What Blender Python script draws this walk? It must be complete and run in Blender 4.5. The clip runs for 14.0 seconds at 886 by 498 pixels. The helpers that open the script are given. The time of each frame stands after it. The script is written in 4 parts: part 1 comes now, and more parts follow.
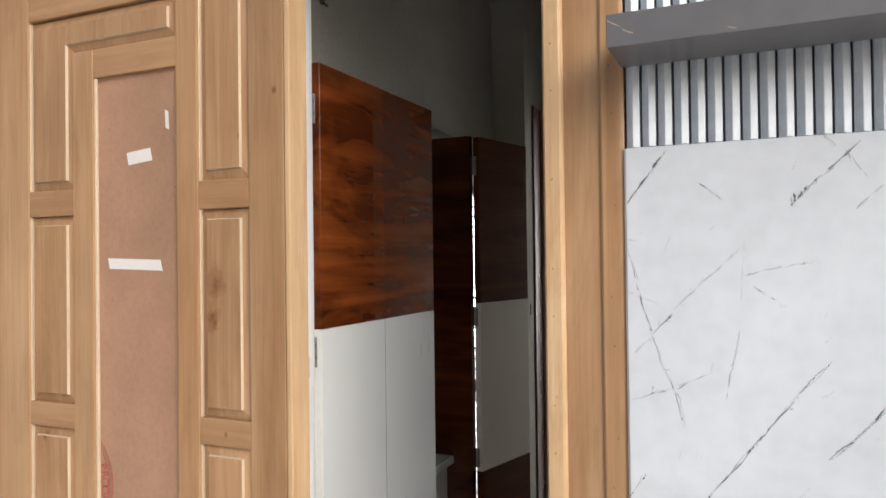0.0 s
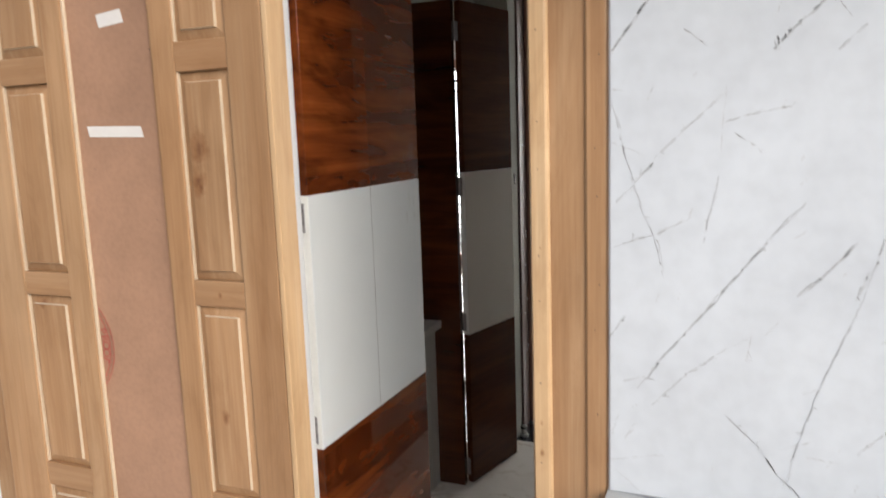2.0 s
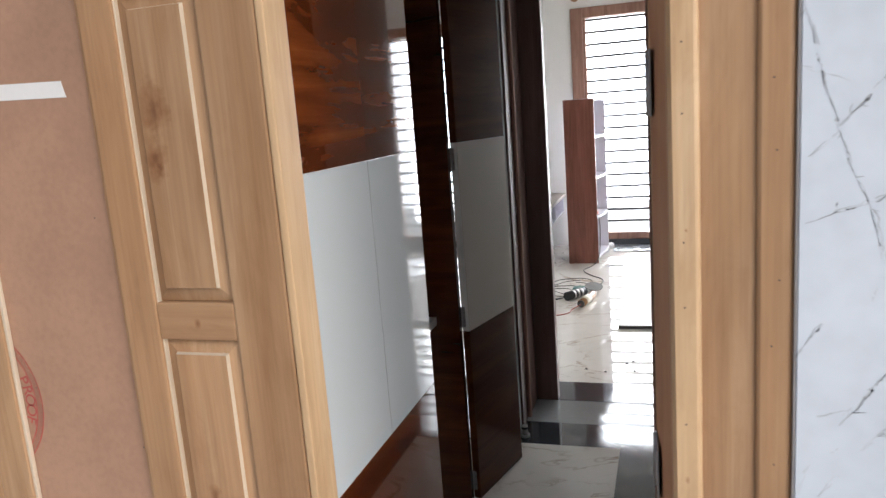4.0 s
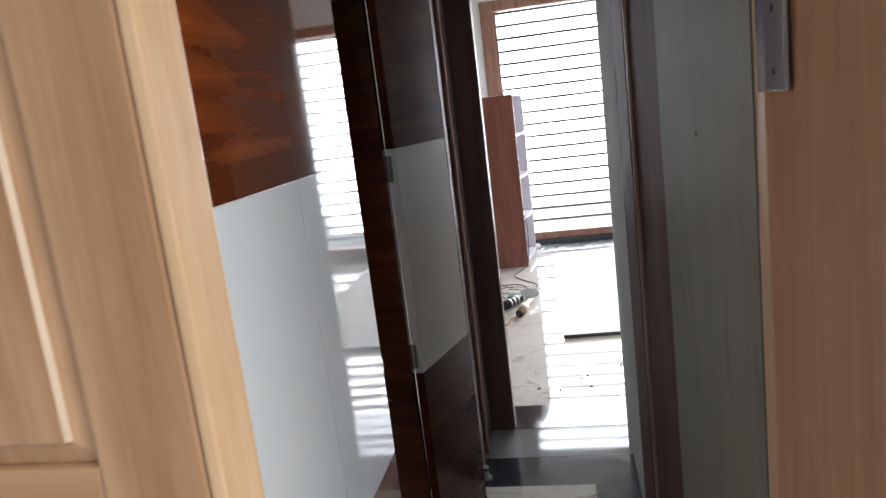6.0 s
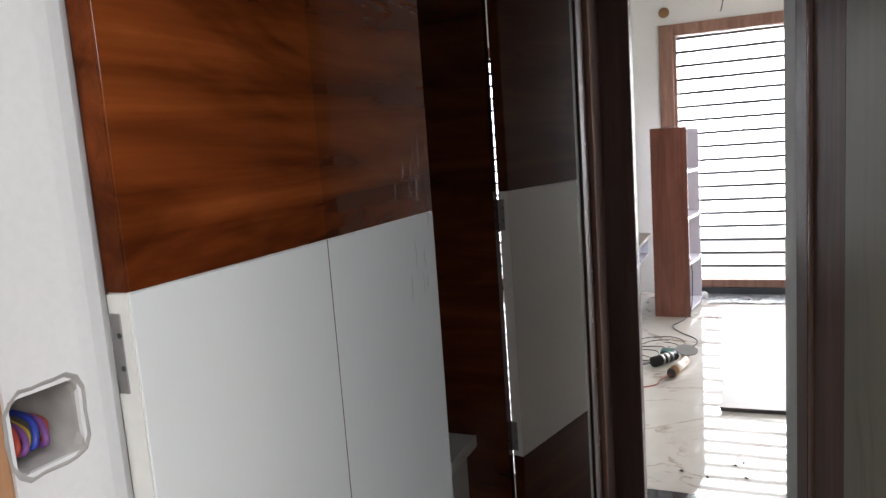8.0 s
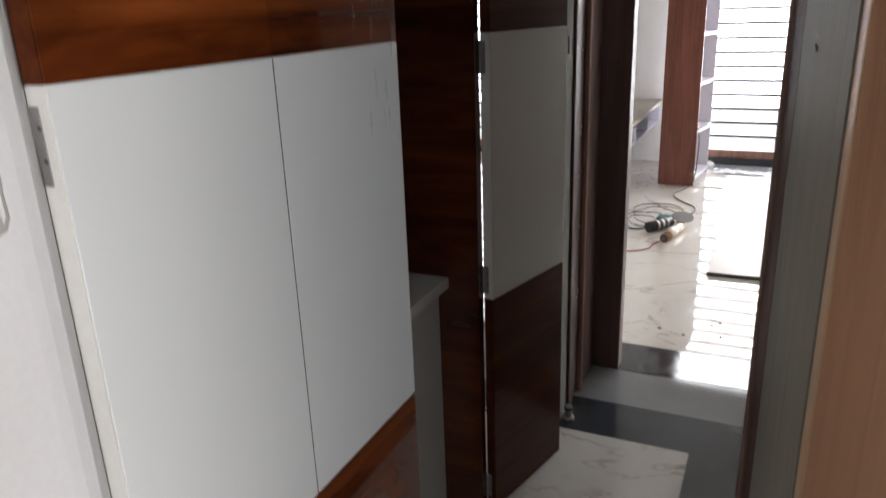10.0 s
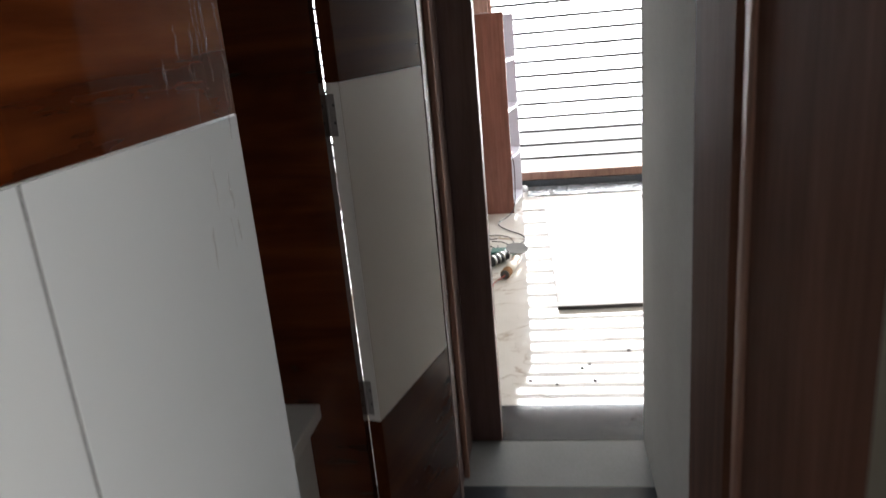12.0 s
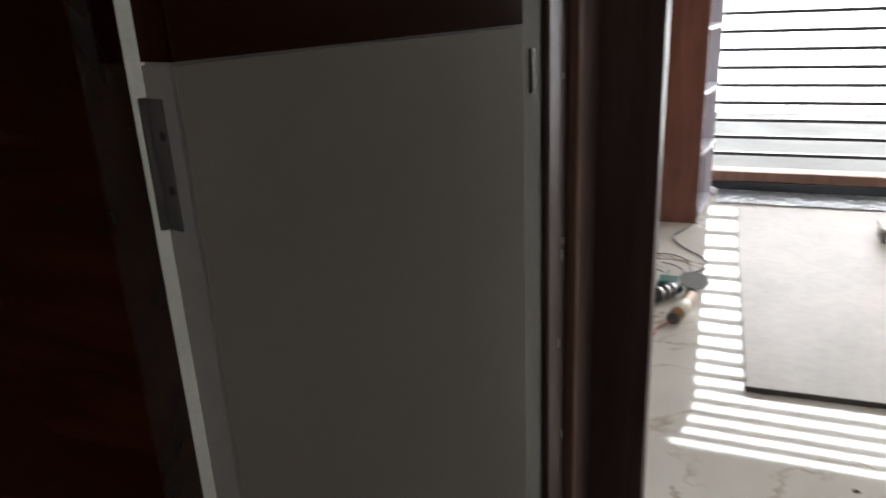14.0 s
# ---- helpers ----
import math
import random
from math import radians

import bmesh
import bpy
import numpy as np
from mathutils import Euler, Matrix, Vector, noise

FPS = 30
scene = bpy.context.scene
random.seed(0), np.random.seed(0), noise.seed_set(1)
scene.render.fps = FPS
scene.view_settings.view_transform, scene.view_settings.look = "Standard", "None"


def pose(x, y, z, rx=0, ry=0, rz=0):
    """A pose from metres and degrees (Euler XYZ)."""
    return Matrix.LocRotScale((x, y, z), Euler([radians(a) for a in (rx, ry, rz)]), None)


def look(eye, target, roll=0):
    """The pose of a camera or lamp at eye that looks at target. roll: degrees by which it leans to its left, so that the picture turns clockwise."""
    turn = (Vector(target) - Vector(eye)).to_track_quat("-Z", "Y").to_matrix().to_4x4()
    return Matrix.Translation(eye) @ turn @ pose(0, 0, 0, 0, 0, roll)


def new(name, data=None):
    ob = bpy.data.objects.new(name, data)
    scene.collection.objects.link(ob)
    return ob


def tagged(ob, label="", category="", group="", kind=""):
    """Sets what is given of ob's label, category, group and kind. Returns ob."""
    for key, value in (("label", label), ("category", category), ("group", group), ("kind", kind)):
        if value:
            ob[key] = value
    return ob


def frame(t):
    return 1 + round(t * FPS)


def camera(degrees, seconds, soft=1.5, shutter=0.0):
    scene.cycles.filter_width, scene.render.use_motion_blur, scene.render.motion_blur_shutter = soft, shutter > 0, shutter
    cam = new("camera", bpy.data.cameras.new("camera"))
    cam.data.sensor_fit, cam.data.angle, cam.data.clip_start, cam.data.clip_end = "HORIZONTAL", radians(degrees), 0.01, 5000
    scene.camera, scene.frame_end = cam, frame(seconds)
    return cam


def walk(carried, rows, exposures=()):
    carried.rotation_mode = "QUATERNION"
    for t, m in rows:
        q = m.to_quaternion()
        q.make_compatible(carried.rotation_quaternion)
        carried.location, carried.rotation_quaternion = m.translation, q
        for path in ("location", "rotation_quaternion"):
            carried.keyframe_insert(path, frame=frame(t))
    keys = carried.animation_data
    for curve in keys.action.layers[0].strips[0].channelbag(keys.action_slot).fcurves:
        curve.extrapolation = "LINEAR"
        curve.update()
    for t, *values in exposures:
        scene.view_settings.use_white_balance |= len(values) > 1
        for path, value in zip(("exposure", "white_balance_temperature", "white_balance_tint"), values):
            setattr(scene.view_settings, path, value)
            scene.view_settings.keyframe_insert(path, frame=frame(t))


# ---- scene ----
cam = camera(62.7, 14.0, shutter=0.4)
PATH = [
    (0, (0.096, 0.156, 1.572), (-0.707, 1.988, 1.596), -0.7),
    (0.5, (0.081, 0.175, 1.588), (-0.708, 2.011, 1.665), -0.1),
    (1, (0.093, 0.155, 1.577), (-0.737, 1.974, 1.594), -0.8),
    (1.5, (0.1, 0.14, 1.556), (-0.714, 1.963, 1.448), -1.1),
    (2, (0.1, 0.137, 1.527), (-0.66, 1.962, 1.225), -2.0),
    (2.5, (0.084, 0.176, 1.503), (-0.502, 2.051, 1.127), -4.7),
    (3, (-0.002, 0.227, 1.49), (-0.584, 2.108, 1.138), -3.6),
    (3.5, (-0.152, 0.382, 1.491), (-0.751, 2.269, 1.209), -4.7),
    (4, (-0.265, 0.482, 1.487), (-0.858, 2.356, 1.121), -4.3),
    (6.5, (-0.498, 1.073, 1.483), (-0.825, 3.009, 1.106), -7.4),
    (7, (-0.481, 1.229, 1.493), (-0.997, 3.142, 1.223), -6.7),
    (9.5, (-0.332, 1.272, 1.506), (-1.213, 3.024, 1.112), -3.9),
    (10, (-0.322, 1.277, 1.448), (-1.123, 2.989, 0.814), -2.1),
    (10.5, (-0.317, 1.262, 1.426), (-1.102, 2.929, 0.721), -0.1),
    (11, (-0.359, 1.308, 1.43), (-1.117, 2.993, 0.658), 0.6),
    (11.5, (-0.511, 1.478, 1.438), (-0.953, 3.303, 0.748), -0.7),
    (12, (-0.609, 1.677, 1.463), (-0.906, 3.566, 0.877), -5.2),
    (12.5, (-0.661, 1.992, 1.469), (-1.311, 3.813, 0.961), -6.9),
    (13, (-0.660, 2.195, 1.465), (-1.287, 4.009, 0.902), -4.6),
    (13.5, (-0.679, 2.455, 1.434), (-1.147, 4.276, 0.751), -2.0),
    (14, (-0.692, 2.672, 1.408), (-1.420, 4.416, 0.753), -2.7),
]
EXPOSURES = [(0, 0.08, 6450, 10), (2, 0.1, 6450, 10), (2.5, 0.05, 6500, 10), (3.0, 0.0, 6500, 10), (3.5, 0.0, 6350, 10), (4, -0.08, 6000, 10), (6.5, -0.06, 5900, 10), (7, -0.1, 6000, 10),
             (9.5, -0.2, 6150, 12), (10.5, -0.15, 6250, 12), (11, -0.2, 6300, 12), (11.5, 0.0, 6300, 12), (12, 0.0, 6250, 10), (12.5, -0.25, 6200, 10),
             (13, -0.15, 6250, 10), (13.5, -0.3, 6200, 10), (14, -0.75, 6200, 10)]
walk(cam, [(t, look(eye, target, roll)) for t, eye, target, roll in PATH], EXPOSURES)

# ---- world and lights ----
world = bpy.data.worlds.new("world")
scene.world = world
world.use_nodes = True
wn = world.node_tree.nodes
sky = wn.new("ShaderNodeTexSky")
sky.sky_type = "NISHITA"
sky.sun_disc = False
sky.sun_elevation = radians(29.5)
sky.sun_rotation = radians(129)
sky.dust_density = 4.0
wn["Background"].inputs["Strength"].default_value = 0.10
world.node_tree.links.new(sky.outputs[0], wn["Background"].inputs["Color"])

sun = new("sun", bpy.data.lights.new("sun", "SUN"))
sun.data.energy, sun.data.angle, sun.data.color = 2.95, radians(48), (0.94, 0.97, 1.0)
sun.matrix_world = look((6.2, -5.0, 4.5), (0, 0, 0))


def area_lamp(name, eye, target, sx, sy, watts, colour):
    lamp = new(name, bpy.data.lights.new(name, "AREA"))
    lamp.data.shape, lamp.data.size, lamp.data.size_y = "RECTANGLE", sx, sy
    lamp.data.energy, lamp.data.color = watts, colour
    lamp.matrix_world = look(eye, target)
    return lamp


# daylight entering by the big room window
area_lamp("window_daylight", (0.1, 8.42, 1.3), (0.1, 4.0, 0.9), 2.2, 2.1, 195, (1.0, 0.975, 0.93))


# ---- materials ----
def mat(name, rough=0.5, metal=0.0, coat=0.0):
    m = bpy.data.materials.new(name)
    m.use_nodes = True
    b = m.node_tree.nodes["Principled BSDF"]
    b.inputs["Roughness"].default_value = rough
    b.inputs["Metallic"].default_value = metal
    b.inputs["Coat Weight"].default_value = coat
    b.inputs["Coat Roughness"].default_value = 0.05
    return m, m.node_tree.nodes, m.node_tree.links, b


def coords(n, l, scale=(1, 1, 1), rot=(0, 0, 0)):
    tc = n.new("ShaderNodeTexCoord")
    mp = n.new("ShaderNodeMapping")
    mp.inputs["Scale"].default_value = scale
    mp.inputs["Rotation"].default_value = [radians(a) for a in rot]
    l.new(tc.outputs["Object"], mp.inputs["Vector"])
    return mp.outputs["Vector"]


def noise_tex(n, l, vec, scale, detail=4, rough=0.55, distort=0.0):
    t = n.new("ShaderNodeTexNoise")
    t.inputs["Scale"].default_value = scale
    t.inputs["Detail"].default_value = detail
    t.inputs["Roughness"].default_value = rough
    t.inputs["Distortion"].default_value = distort
    l.new(vec, t.inputs["Vector"])
    return t.outputs["Fac"]


def ramp(n, l, fac, stops):
    r = n.new("ShaderNodeValToRGB")
    e = r.color_ramp.elements
    while len(e) < len(stops):
        e.new(0.5)
    for k, (p, c) in enumerate(stops):
        e[k].position, e[k].color = p, (*c, 1)
    l.new(fac, r.inputs["Fac"])
    return r.outputs["Color"]


def mix(n, l, fac, a, b, mode="MIX"):
    m = n.new("ShaderNodeMix")
    m.data_type, m.blend_type = "RGBA", mode
    for sock, val in ((m.inputs["Factor"], fac), (m.inputs["A"], a), (m.inputs["B"], b)):
        if isinstance(val, (int, float)):
            sock.default_value = val
        elif isinstance(val, tuple):
            sock.default_value = (*val, 1)
        else:
            l.new(val, sock)
    return m.outputs["Result"]


def bump(n, l, b, height, strength, dist=0.002):
    k = n.new("ShaderNodeBump")
    k.inputs["Strength"].default_value = strength
    k.inputs["Distance"].default_value = dist
    l.new(height, k.inputs["Height"])
    l.new(k.outputs["Normal"], b.inputs["Normal"])


def wood(name, dark, mid, light, along="z", rough=0.45, coat=0.0, fine=1.0, wavy=0.0, shine=0.5, knots=(), streaky=0.55, smoke=0.0):
    """Grain that runs along one axis, with broad figure and fine pores."""
    m, n, l, b = mat(name, rough, coat=coat)
    b.inputs["Specular IOR Level"].default_value = shine
    k = {"x": (0.6, 9, 9), "y": (9, 0.6, 9), "z": (9, 9, 0.6)}[along]
    v = coords(n, l, k)
    broad = noise_tex(n, l, v, 1.6 * fine, 5, 0.6, 1.2)
    col = ramp(n, l, broad, ((0.25, dark), (0.5, mid), (0.72, light)))
    k2 = {"x": (3, 160, 160), "y": (160, 3, 160), "z": (160, 160, 3)}[along]
    pores = noise_tex(n, l, coords(n, l, k2), 1.0, 3, 0.6)
    streak = ramp(n, l, pores, ((0.3, (0.7, 0.66, 0.62)), (0.6, (1, 1, 1))))
    col = mix(n, l, streaky, col, streak, "MULTIPLY")
    blot = noise_tex(n, l, coords(n, l), 2.2, 3)
    tone = ramp(n, l, blot, ((0.3, (0.82, 0.8, 0.78)), (0.7, (1.08, 1.06, 1.04))))
    col = mix(n, l, 0.8, col, tone, "MULTIPLY")
    k3 = {"x": (1, 3.5, 3.5), "y": (3.5, 1, 3.5), "z": (3.5, 3.5, 1)}[along]
    cloud = noise_tex(n, l, coords(n, l, k3), 5.0, 5, 0.65, 0.6)
    mottle = ramp(n, l, cloud, ((0.32, (0.80, 0.74, 0.68)), (0.5, (1, 1, 1)), (0.7, (1.06, 1.05, 1.03))))
    col = mix(n, l, 0.6, col, mottle, "MULTIPLY")
    for kx, kz, size in knots:
        tc = n.new("ShaderNodeTexCoord")
        mp = n.new("ShaderNodeMapping")
        mp.inputs["Location"].default_value = (-kx / size, 0, -kz / (size * 1.6))
        mp.inputs["Scale"].default_value = (1 / size, 0, 1 / (size * 1.6))
        l.new(tc.outputs["Object"], mp.inputs["Vector"])
        warp = n.new("ShaderNodeVectorMath")
        warp.operation = "LENGTH"
        l.new(mp.outputs["Vector"], warp.inputs[0])
        ragged = n.new("ShaderNodeMath")
        ragged.operation = "MULTIPLY_ADD"
        ragged.inputs[1].default_value = 0.9
        l.new(noise_tex(n, l, coords(n, l), 45, 3), ragged.inputs[0])
        l.new(warp.outputs["Value"], ragged.inputs[2])
        spot = ramp(n, l, ragged.outputs[0], ((0.42, (0.50, 0.38, 0.32)), (0.72, (0.76, 0.66, 0.59)), (1.05, (1, 1, 1))))
        col = mix(n, l, 1.0, col, spot, "MULTIPLY")
    if smoke:
        k4 = {"x": (0.9, 3.2, 3.2), "y": (3.2, 0.9, 3.2), "z": (3.2, 3.2, 0.9)}[along]
        haze = noise_tex(n, l, coords(n, l, k4), 2.6, 3, 0.55, 0.9)
        dusk = ramp(n, l, haze, ((0.36, (0.30, 0.24, 0.22)), (0.52, (0.86, 0.82, 0.80)), (0.66, (1.05, 1.02, 1.0))))
        col = mix(n, l, smoke, col, dusk, "MULTIPLY")
    rnd = n.new("ShaderNodeObjectInfo")
    shift = ramp(n, l, rnd.outputs["Random"], ((0.0, (0.9, 0.88, 0.86)), (1.0, (1.06, 1.04, 1.02))))
    col = mix(n, l, 1.0, col, shift, "MULTIPLY")
    l.new(col, b.inputs["Base Color"])
    if wavy:
        big = noise_tex(n, l, coords(n, l, (1, 1, 1)), 14, 2)
        bump(n, l, b, big, wavy, 0.004)
    else:
        bump(n, l, b, pores, 0.12, 0.001)
    return m


def plain(name, colour, rough=0.5, metal=0.0, grain=60, amount=0.12, bumpy=0.1, coat=0.0, bdist=0.001, stain=1.5, shine=0.5):
    """One paint or metal, with fine grain and broad, faint stains."""
    m, n, l, b = mat(name, rough, metal, coat)
    b.inputs["Specular IOR Level"].default_value = shine
    v = coords(n, l)
    fine = noise_tex(n, l, v, grain, 4)
    wide = noise_tex(n, l, v, stain, 4)
    dark = tuple(c * (1 - amount) for c in colour)
    lite = tuple(min(1, c * (1 + amount * 0.6)) for c in colour)
    col = ramp(n, l, wide, ((0.3, dark), (0.65, lite)))
    sp = ramp(n, l, fine, ((0.3, (1 - amount, 1 - amount, 1 - amount)), (0.6, (1, 1, 1))))
    l.new(mix(n, l, 0.6, col, sp, "MULTIPLY"), b.inputs["Base Color"])
    if bumpy:
        bump(n, l, b, fine, bumpy, bdist)
    return m


def marble(name, ground, cloud, vein, rough, density=1.0, coat=0.0, thick=0.012, open_=0.47, streak=0.0):
    """Pale polished stone: clouds, a net of thin broken veins."""
    m, n, l, b = mat(name, rough, coat=coat)
    v = coords(n, l)
    wide = noise_tex(n, l, v, 1.7, 6, 0.6, 0.8)
    col = ramp(n, l, wide, ((0.3, cloud), (0.65, ground)))
    warp = noise_tex(n, l, v, 1.3 * density, 5, 0.55, 1.5)
    line = n.new("ShaderNodeMath")
    line.operation = "SUBTRACT"
    line.inputs[1].default_value = 0.5
    l.new(warp, line.inputs[0])
    ab = n.new("ShaderNodeMath")
    ab.operation = "ABSOLUTE"
    l.new(line.outputs[0], ab.inputs[0])
    thin = ramp(n, l, ab.outputs[0], ((0.0, (1, 1, 1)), (thick * 0.3, (0.75, 0.75, 0.75)), (thick, (0, 0, 0))))
    gate = ramp(n, l, noise_tex(n, l, v, 3.0, 2), ((open_, (0, 0, 0)), (0.62, (1, 1, 1))))
    k = mix(n, l, 1.0, thin, gate, "MULTIPLY")
    col = mix(n, l, k, col, vein)
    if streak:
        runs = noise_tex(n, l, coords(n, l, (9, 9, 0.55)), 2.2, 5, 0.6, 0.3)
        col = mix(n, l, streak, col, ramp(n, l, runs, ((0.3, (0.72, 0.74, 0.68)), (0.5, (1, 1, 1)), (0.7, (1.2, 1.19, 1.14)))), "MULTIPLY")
    l.new(col, b.inputs["Base Color"])
    return m


TD, TM, TL = (0.308, 0.170, 0.083), (0.376, 0.224, 0.118), (0.44, 0.285, 0.164)
# knots in the leaf's own metres: x and z from the door's foot
TEAK = wood("teak_vertical", TD, TM, TL, "z", 0.42, shine=0.35,
            knots=((0.238, 1.515, 0.05), (0.230, 1.445, 0.042), (0.250, 0.925, 0.022), (0.390, 1.905, 0.012), (-0.280, 1.150, 0.016), (0.236, 1.43, 0.016), (0.30, 1.82, 0.008)), streaky=0.42)
TEAK_H = wood("teak_horizontal", (0.30, 0.163, 0.079), (0.366, 0.214, 0.112), (0.43, 0.273, 0.155), "x", 0.42, shine=0.35, knots=((-0.10, 1.715, 0.01), (0.26, 1.20, 0.012)), streaky=0.35)
TEAK_PALE = wood("teak_sapwood", (0.50, 0.335, 0.185), (0.585, 0.405, 0.235), (0.655, 0.485, 0.305), "z", 0.45, shine=0.35, knots=((-0.046, 0.98, 0.008), (-0.046, 0.92, 0.01), (-0.044, 1.32, 0.004)), streaky=0.3)
TEAK_RED = wood("teak_heartwood", (0.46, 0.25, 0.14), (0.55, 0.32, 0.185), (0.61, 0.38, 0.23), "z", 0.5, shine=0.25, streaky=0.3)
PLY = plain("plywood_face", (0.365, 0.205, 0.127), 0.55, 0, 90, 0.17, 0.08, stain=4.0)
# pale edge tone: side light on the panel edges, put into colour
ARRIS = plain("pale_lit_edge", (0.54, 0.43, 0.31), 0.4, 0, 90, 0.12, 0.05, stain=6.0)
BROWN = wood("brown_laminate", (0.072, 0.016, 0.005), (0.188, 0.047, 0.0115), (0.275, 0.083, 0.021), "x", 0.04, 0.12, 0.8, 0.003, streaky=0.22, smoke=0.75)
BROWN_MID = wood("brown_laminate_darker_sheet", (0.058, 0.014, 0.005), (0.150, 0.039, 0.011), (0.22, 0.070, 0.019), "x", 0.04, 0.12, 0.8, 0.003, streaky=0.22, smoke=0.75)
# brown laminate again, darkened for the narrow door's place in shade
BROWN_SHADE = wood("brown_laminate_shade", (0.05, 0.015, 0.007), (0.08, 0.025, 0.011), (0.11, 0.034, 0.013), "x", 0.20, 0.0, 0.8, 0.001, streaky=0.28, shine=0.12)
BROWN_V = wood("brown_laminate_board", (0.038, 0.010, 0.0055), (0.080, 0.021, 0.0085), (0.12, 0.034, 0.012), "x", 0.05, 0.1, 0.8, 0.002, streaky=0.28, smoke=0.6)
WHITE_LAM = plain("white_laminate", (0.725, 0.755, 0.76), 0.035, 0, 5, 0.03, 0.010, 0.2, 0.004)
# white laminate again, dimmed and warmed for the shade deeper in the corridor
WHITE_LAM_SHADE = plain("white_laminate_shade", (0.565, 0.53, 0.47), 0.28, 0, 5, 0.04, 0.010, 0.0, 0.004, shine=0.3)
CORE_EDGE = plain("pale_edge_band", (0.74, 0.74, 0.71), 0.3, 0, 60, 0.08, 0.05)
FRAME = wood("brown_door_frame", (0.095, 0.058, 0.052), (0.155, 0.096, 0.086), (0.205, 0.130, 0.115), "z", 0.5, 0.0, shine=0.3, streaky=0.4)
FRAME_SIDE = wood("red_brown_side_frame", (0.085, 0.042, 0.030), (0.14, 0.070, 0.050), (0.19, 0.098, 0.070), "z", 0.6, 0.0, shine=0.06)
# lit tone of brown frame wood: window frames and the bright beads
FRAME_LIT = wood("frame_wood_lit", (0.24, 0.135, 0.10), (0.36, 0.21, 0.16), (0.44, 0.27, 0.21), "z", 0.5, shine=0.25)
PLASTER = plain("white_plaster", (0.74, 0.745, 0.75), 0.9, 0, 120, 0.06, 0.25, shine=0.1)
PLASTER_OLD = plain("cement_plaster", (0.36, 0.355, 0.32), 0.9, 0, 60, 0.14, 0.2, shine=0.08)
PLASTER_GREY = plain("grey_green_plaster", (0.58, 0.59, 0.575), 0.9, 0, 60, 0.10, 0.2, shine=0.08)
ROOM_WALL = plain("cream_wall", (0.84, 0.82, 0.79), 0.85, 0, 80, 0.05, 0.15)
TILE = plain("white_wall_tile", (0.59, 0.615, 0.65), 0.30, 0, 28, 0.08, 0.0, stain=3.5, shine=0.4)
TILE_BODY = plain("grey_tile_body", (0.42, 0.38, 0.36), 0.7, 0, 90, 0.12, 0.1)
VEIN = plain("dark_vein", (0.10, 0.10, 0.105), 0.35, 0, 200, 0.5, 0)
VEIN_PALE = plain("pale_grey_vein", (0.50, 0.505, 0.52), 0.33, 0, 60, 0.12, 0)
VEIN_SOFT = plain("grey_vein", (0.34, 0.34, 0.35), 0.35, 0, 200, 0.3, 0)
# tile base darkened for the wall's shade; the vertical streaks are stains
CORRIDOR_TILE = marble("shaded_corridor_tile", (0.208, 0.199, 0.155), (0.175, 0.167, 0.131), (0.14, 0.134, 0.105), 0.58, 0.6, streak=0.45)
FLOOR_MARBLE = marble("cream_floor_marble", (0.78, 0.745, 0.69), (0.66, 0.625, 0.57), (0.36, 0.27, 0.19), 0.025, 0.75, 0.2, 0.0115, 0.41)
GRANITE = plain("black_granite", (0.055, 0.062, 0.072), 0.08, 0, 240, 0.5, 0, 0.4)
FLUTE = plain("silver_grey_flute", (0.56, 0.60, 0.65), 0.36, 0.1, 35, 0.22, 0.05)
FLUTE_DARK = plain("dark_grey_backing", (0.11, 0.115, 0.125), 0.4, 0, 60, 0.2, 0.05)
BEAM = plain("dark_grey_stone", (0.135, 0.13, 0.135), 0.28, 0, 30, 0.15, 0.03)
DUSTY, dn, dl, db = mat("dusty_grey_stone", 0.5)
dv = coords(dn, dl, (0.9, 7, 3))
streaks = ramp(dn, dl, noise_tex(dn, dl, dv, 1.5, 4, 0.5, 1.4), ((0.36, (0.21, 0.22, 0.235)), (0.48, (0.40, 0.405, 0.40)), (0.66, (0.55, 0.55, 0.53))))
grit = ramp(dn, dl, noise_tex(dn, dl, coords(dn, dl), 120, 3), ((0.3, (0.85, 0.85, 0.85)), (0.6, (1, 1, 1))))
dl.new(mix(dn, dl, 0.6, streaks, grit, "MULTIPLY"), db.inputs["Base Color"])
GOLD = plain("gold_vein", (0.55, 0.42, 0.28), 0.4, 0, 60, 0.2, 0)
STEEL = plain("brushed_steel", (0.52, 0.51, 0.49), 0.3, 0.9, 120, 0.15, 0.05)
HINGE_GREY = plain("dull_zinc", (0.27, 0.262, 0.258), 0.5, 0.25, 120, 0.2, 0.05)
ZINC = plain("dull_bright_zinc", (0.34, 0.33, 0.33), 0.38, 0.5, 120, 0.2, 0.05)
DARK_METAL = plain("dark_metal", (0.10, 0.10, 0.10), 0.35, 0.7, 120, 0.2, 0.05)
TAPE = plain("white_paper_tape", (0.66, 0.625, 0.59), 0.7, 0, 80, 0.06, 0.1)
RED_INK = plain("red_ink", (0.40, 0.06, 0.05), 0.6, 0, 150, 0.3, 0)
FAINT_INK = plain("faint_red_ink", (0.40, 0.06, 0.05), 0.6, 0, 150, 0.3, 0)
FAINT_INK.node_tree.nodes["Principled BSDF"].inputs["Alpha"].default_value = 0.2
GREY_STONE = plain("grey_worktop", (0.50, 0.49, 0.45), 0.3, 0, 80, 0.12, 0.03)
STRIP_GREY = plain("grey_polished_strip", (0.29, 0.30, 0.305), 0.05, 0, 90, 0.15, 0)
CARCASS = plain("grey_white_cladding", (0.46, 0.46, 0.42), 0.4, 0, 60, 0.08, 0.04)
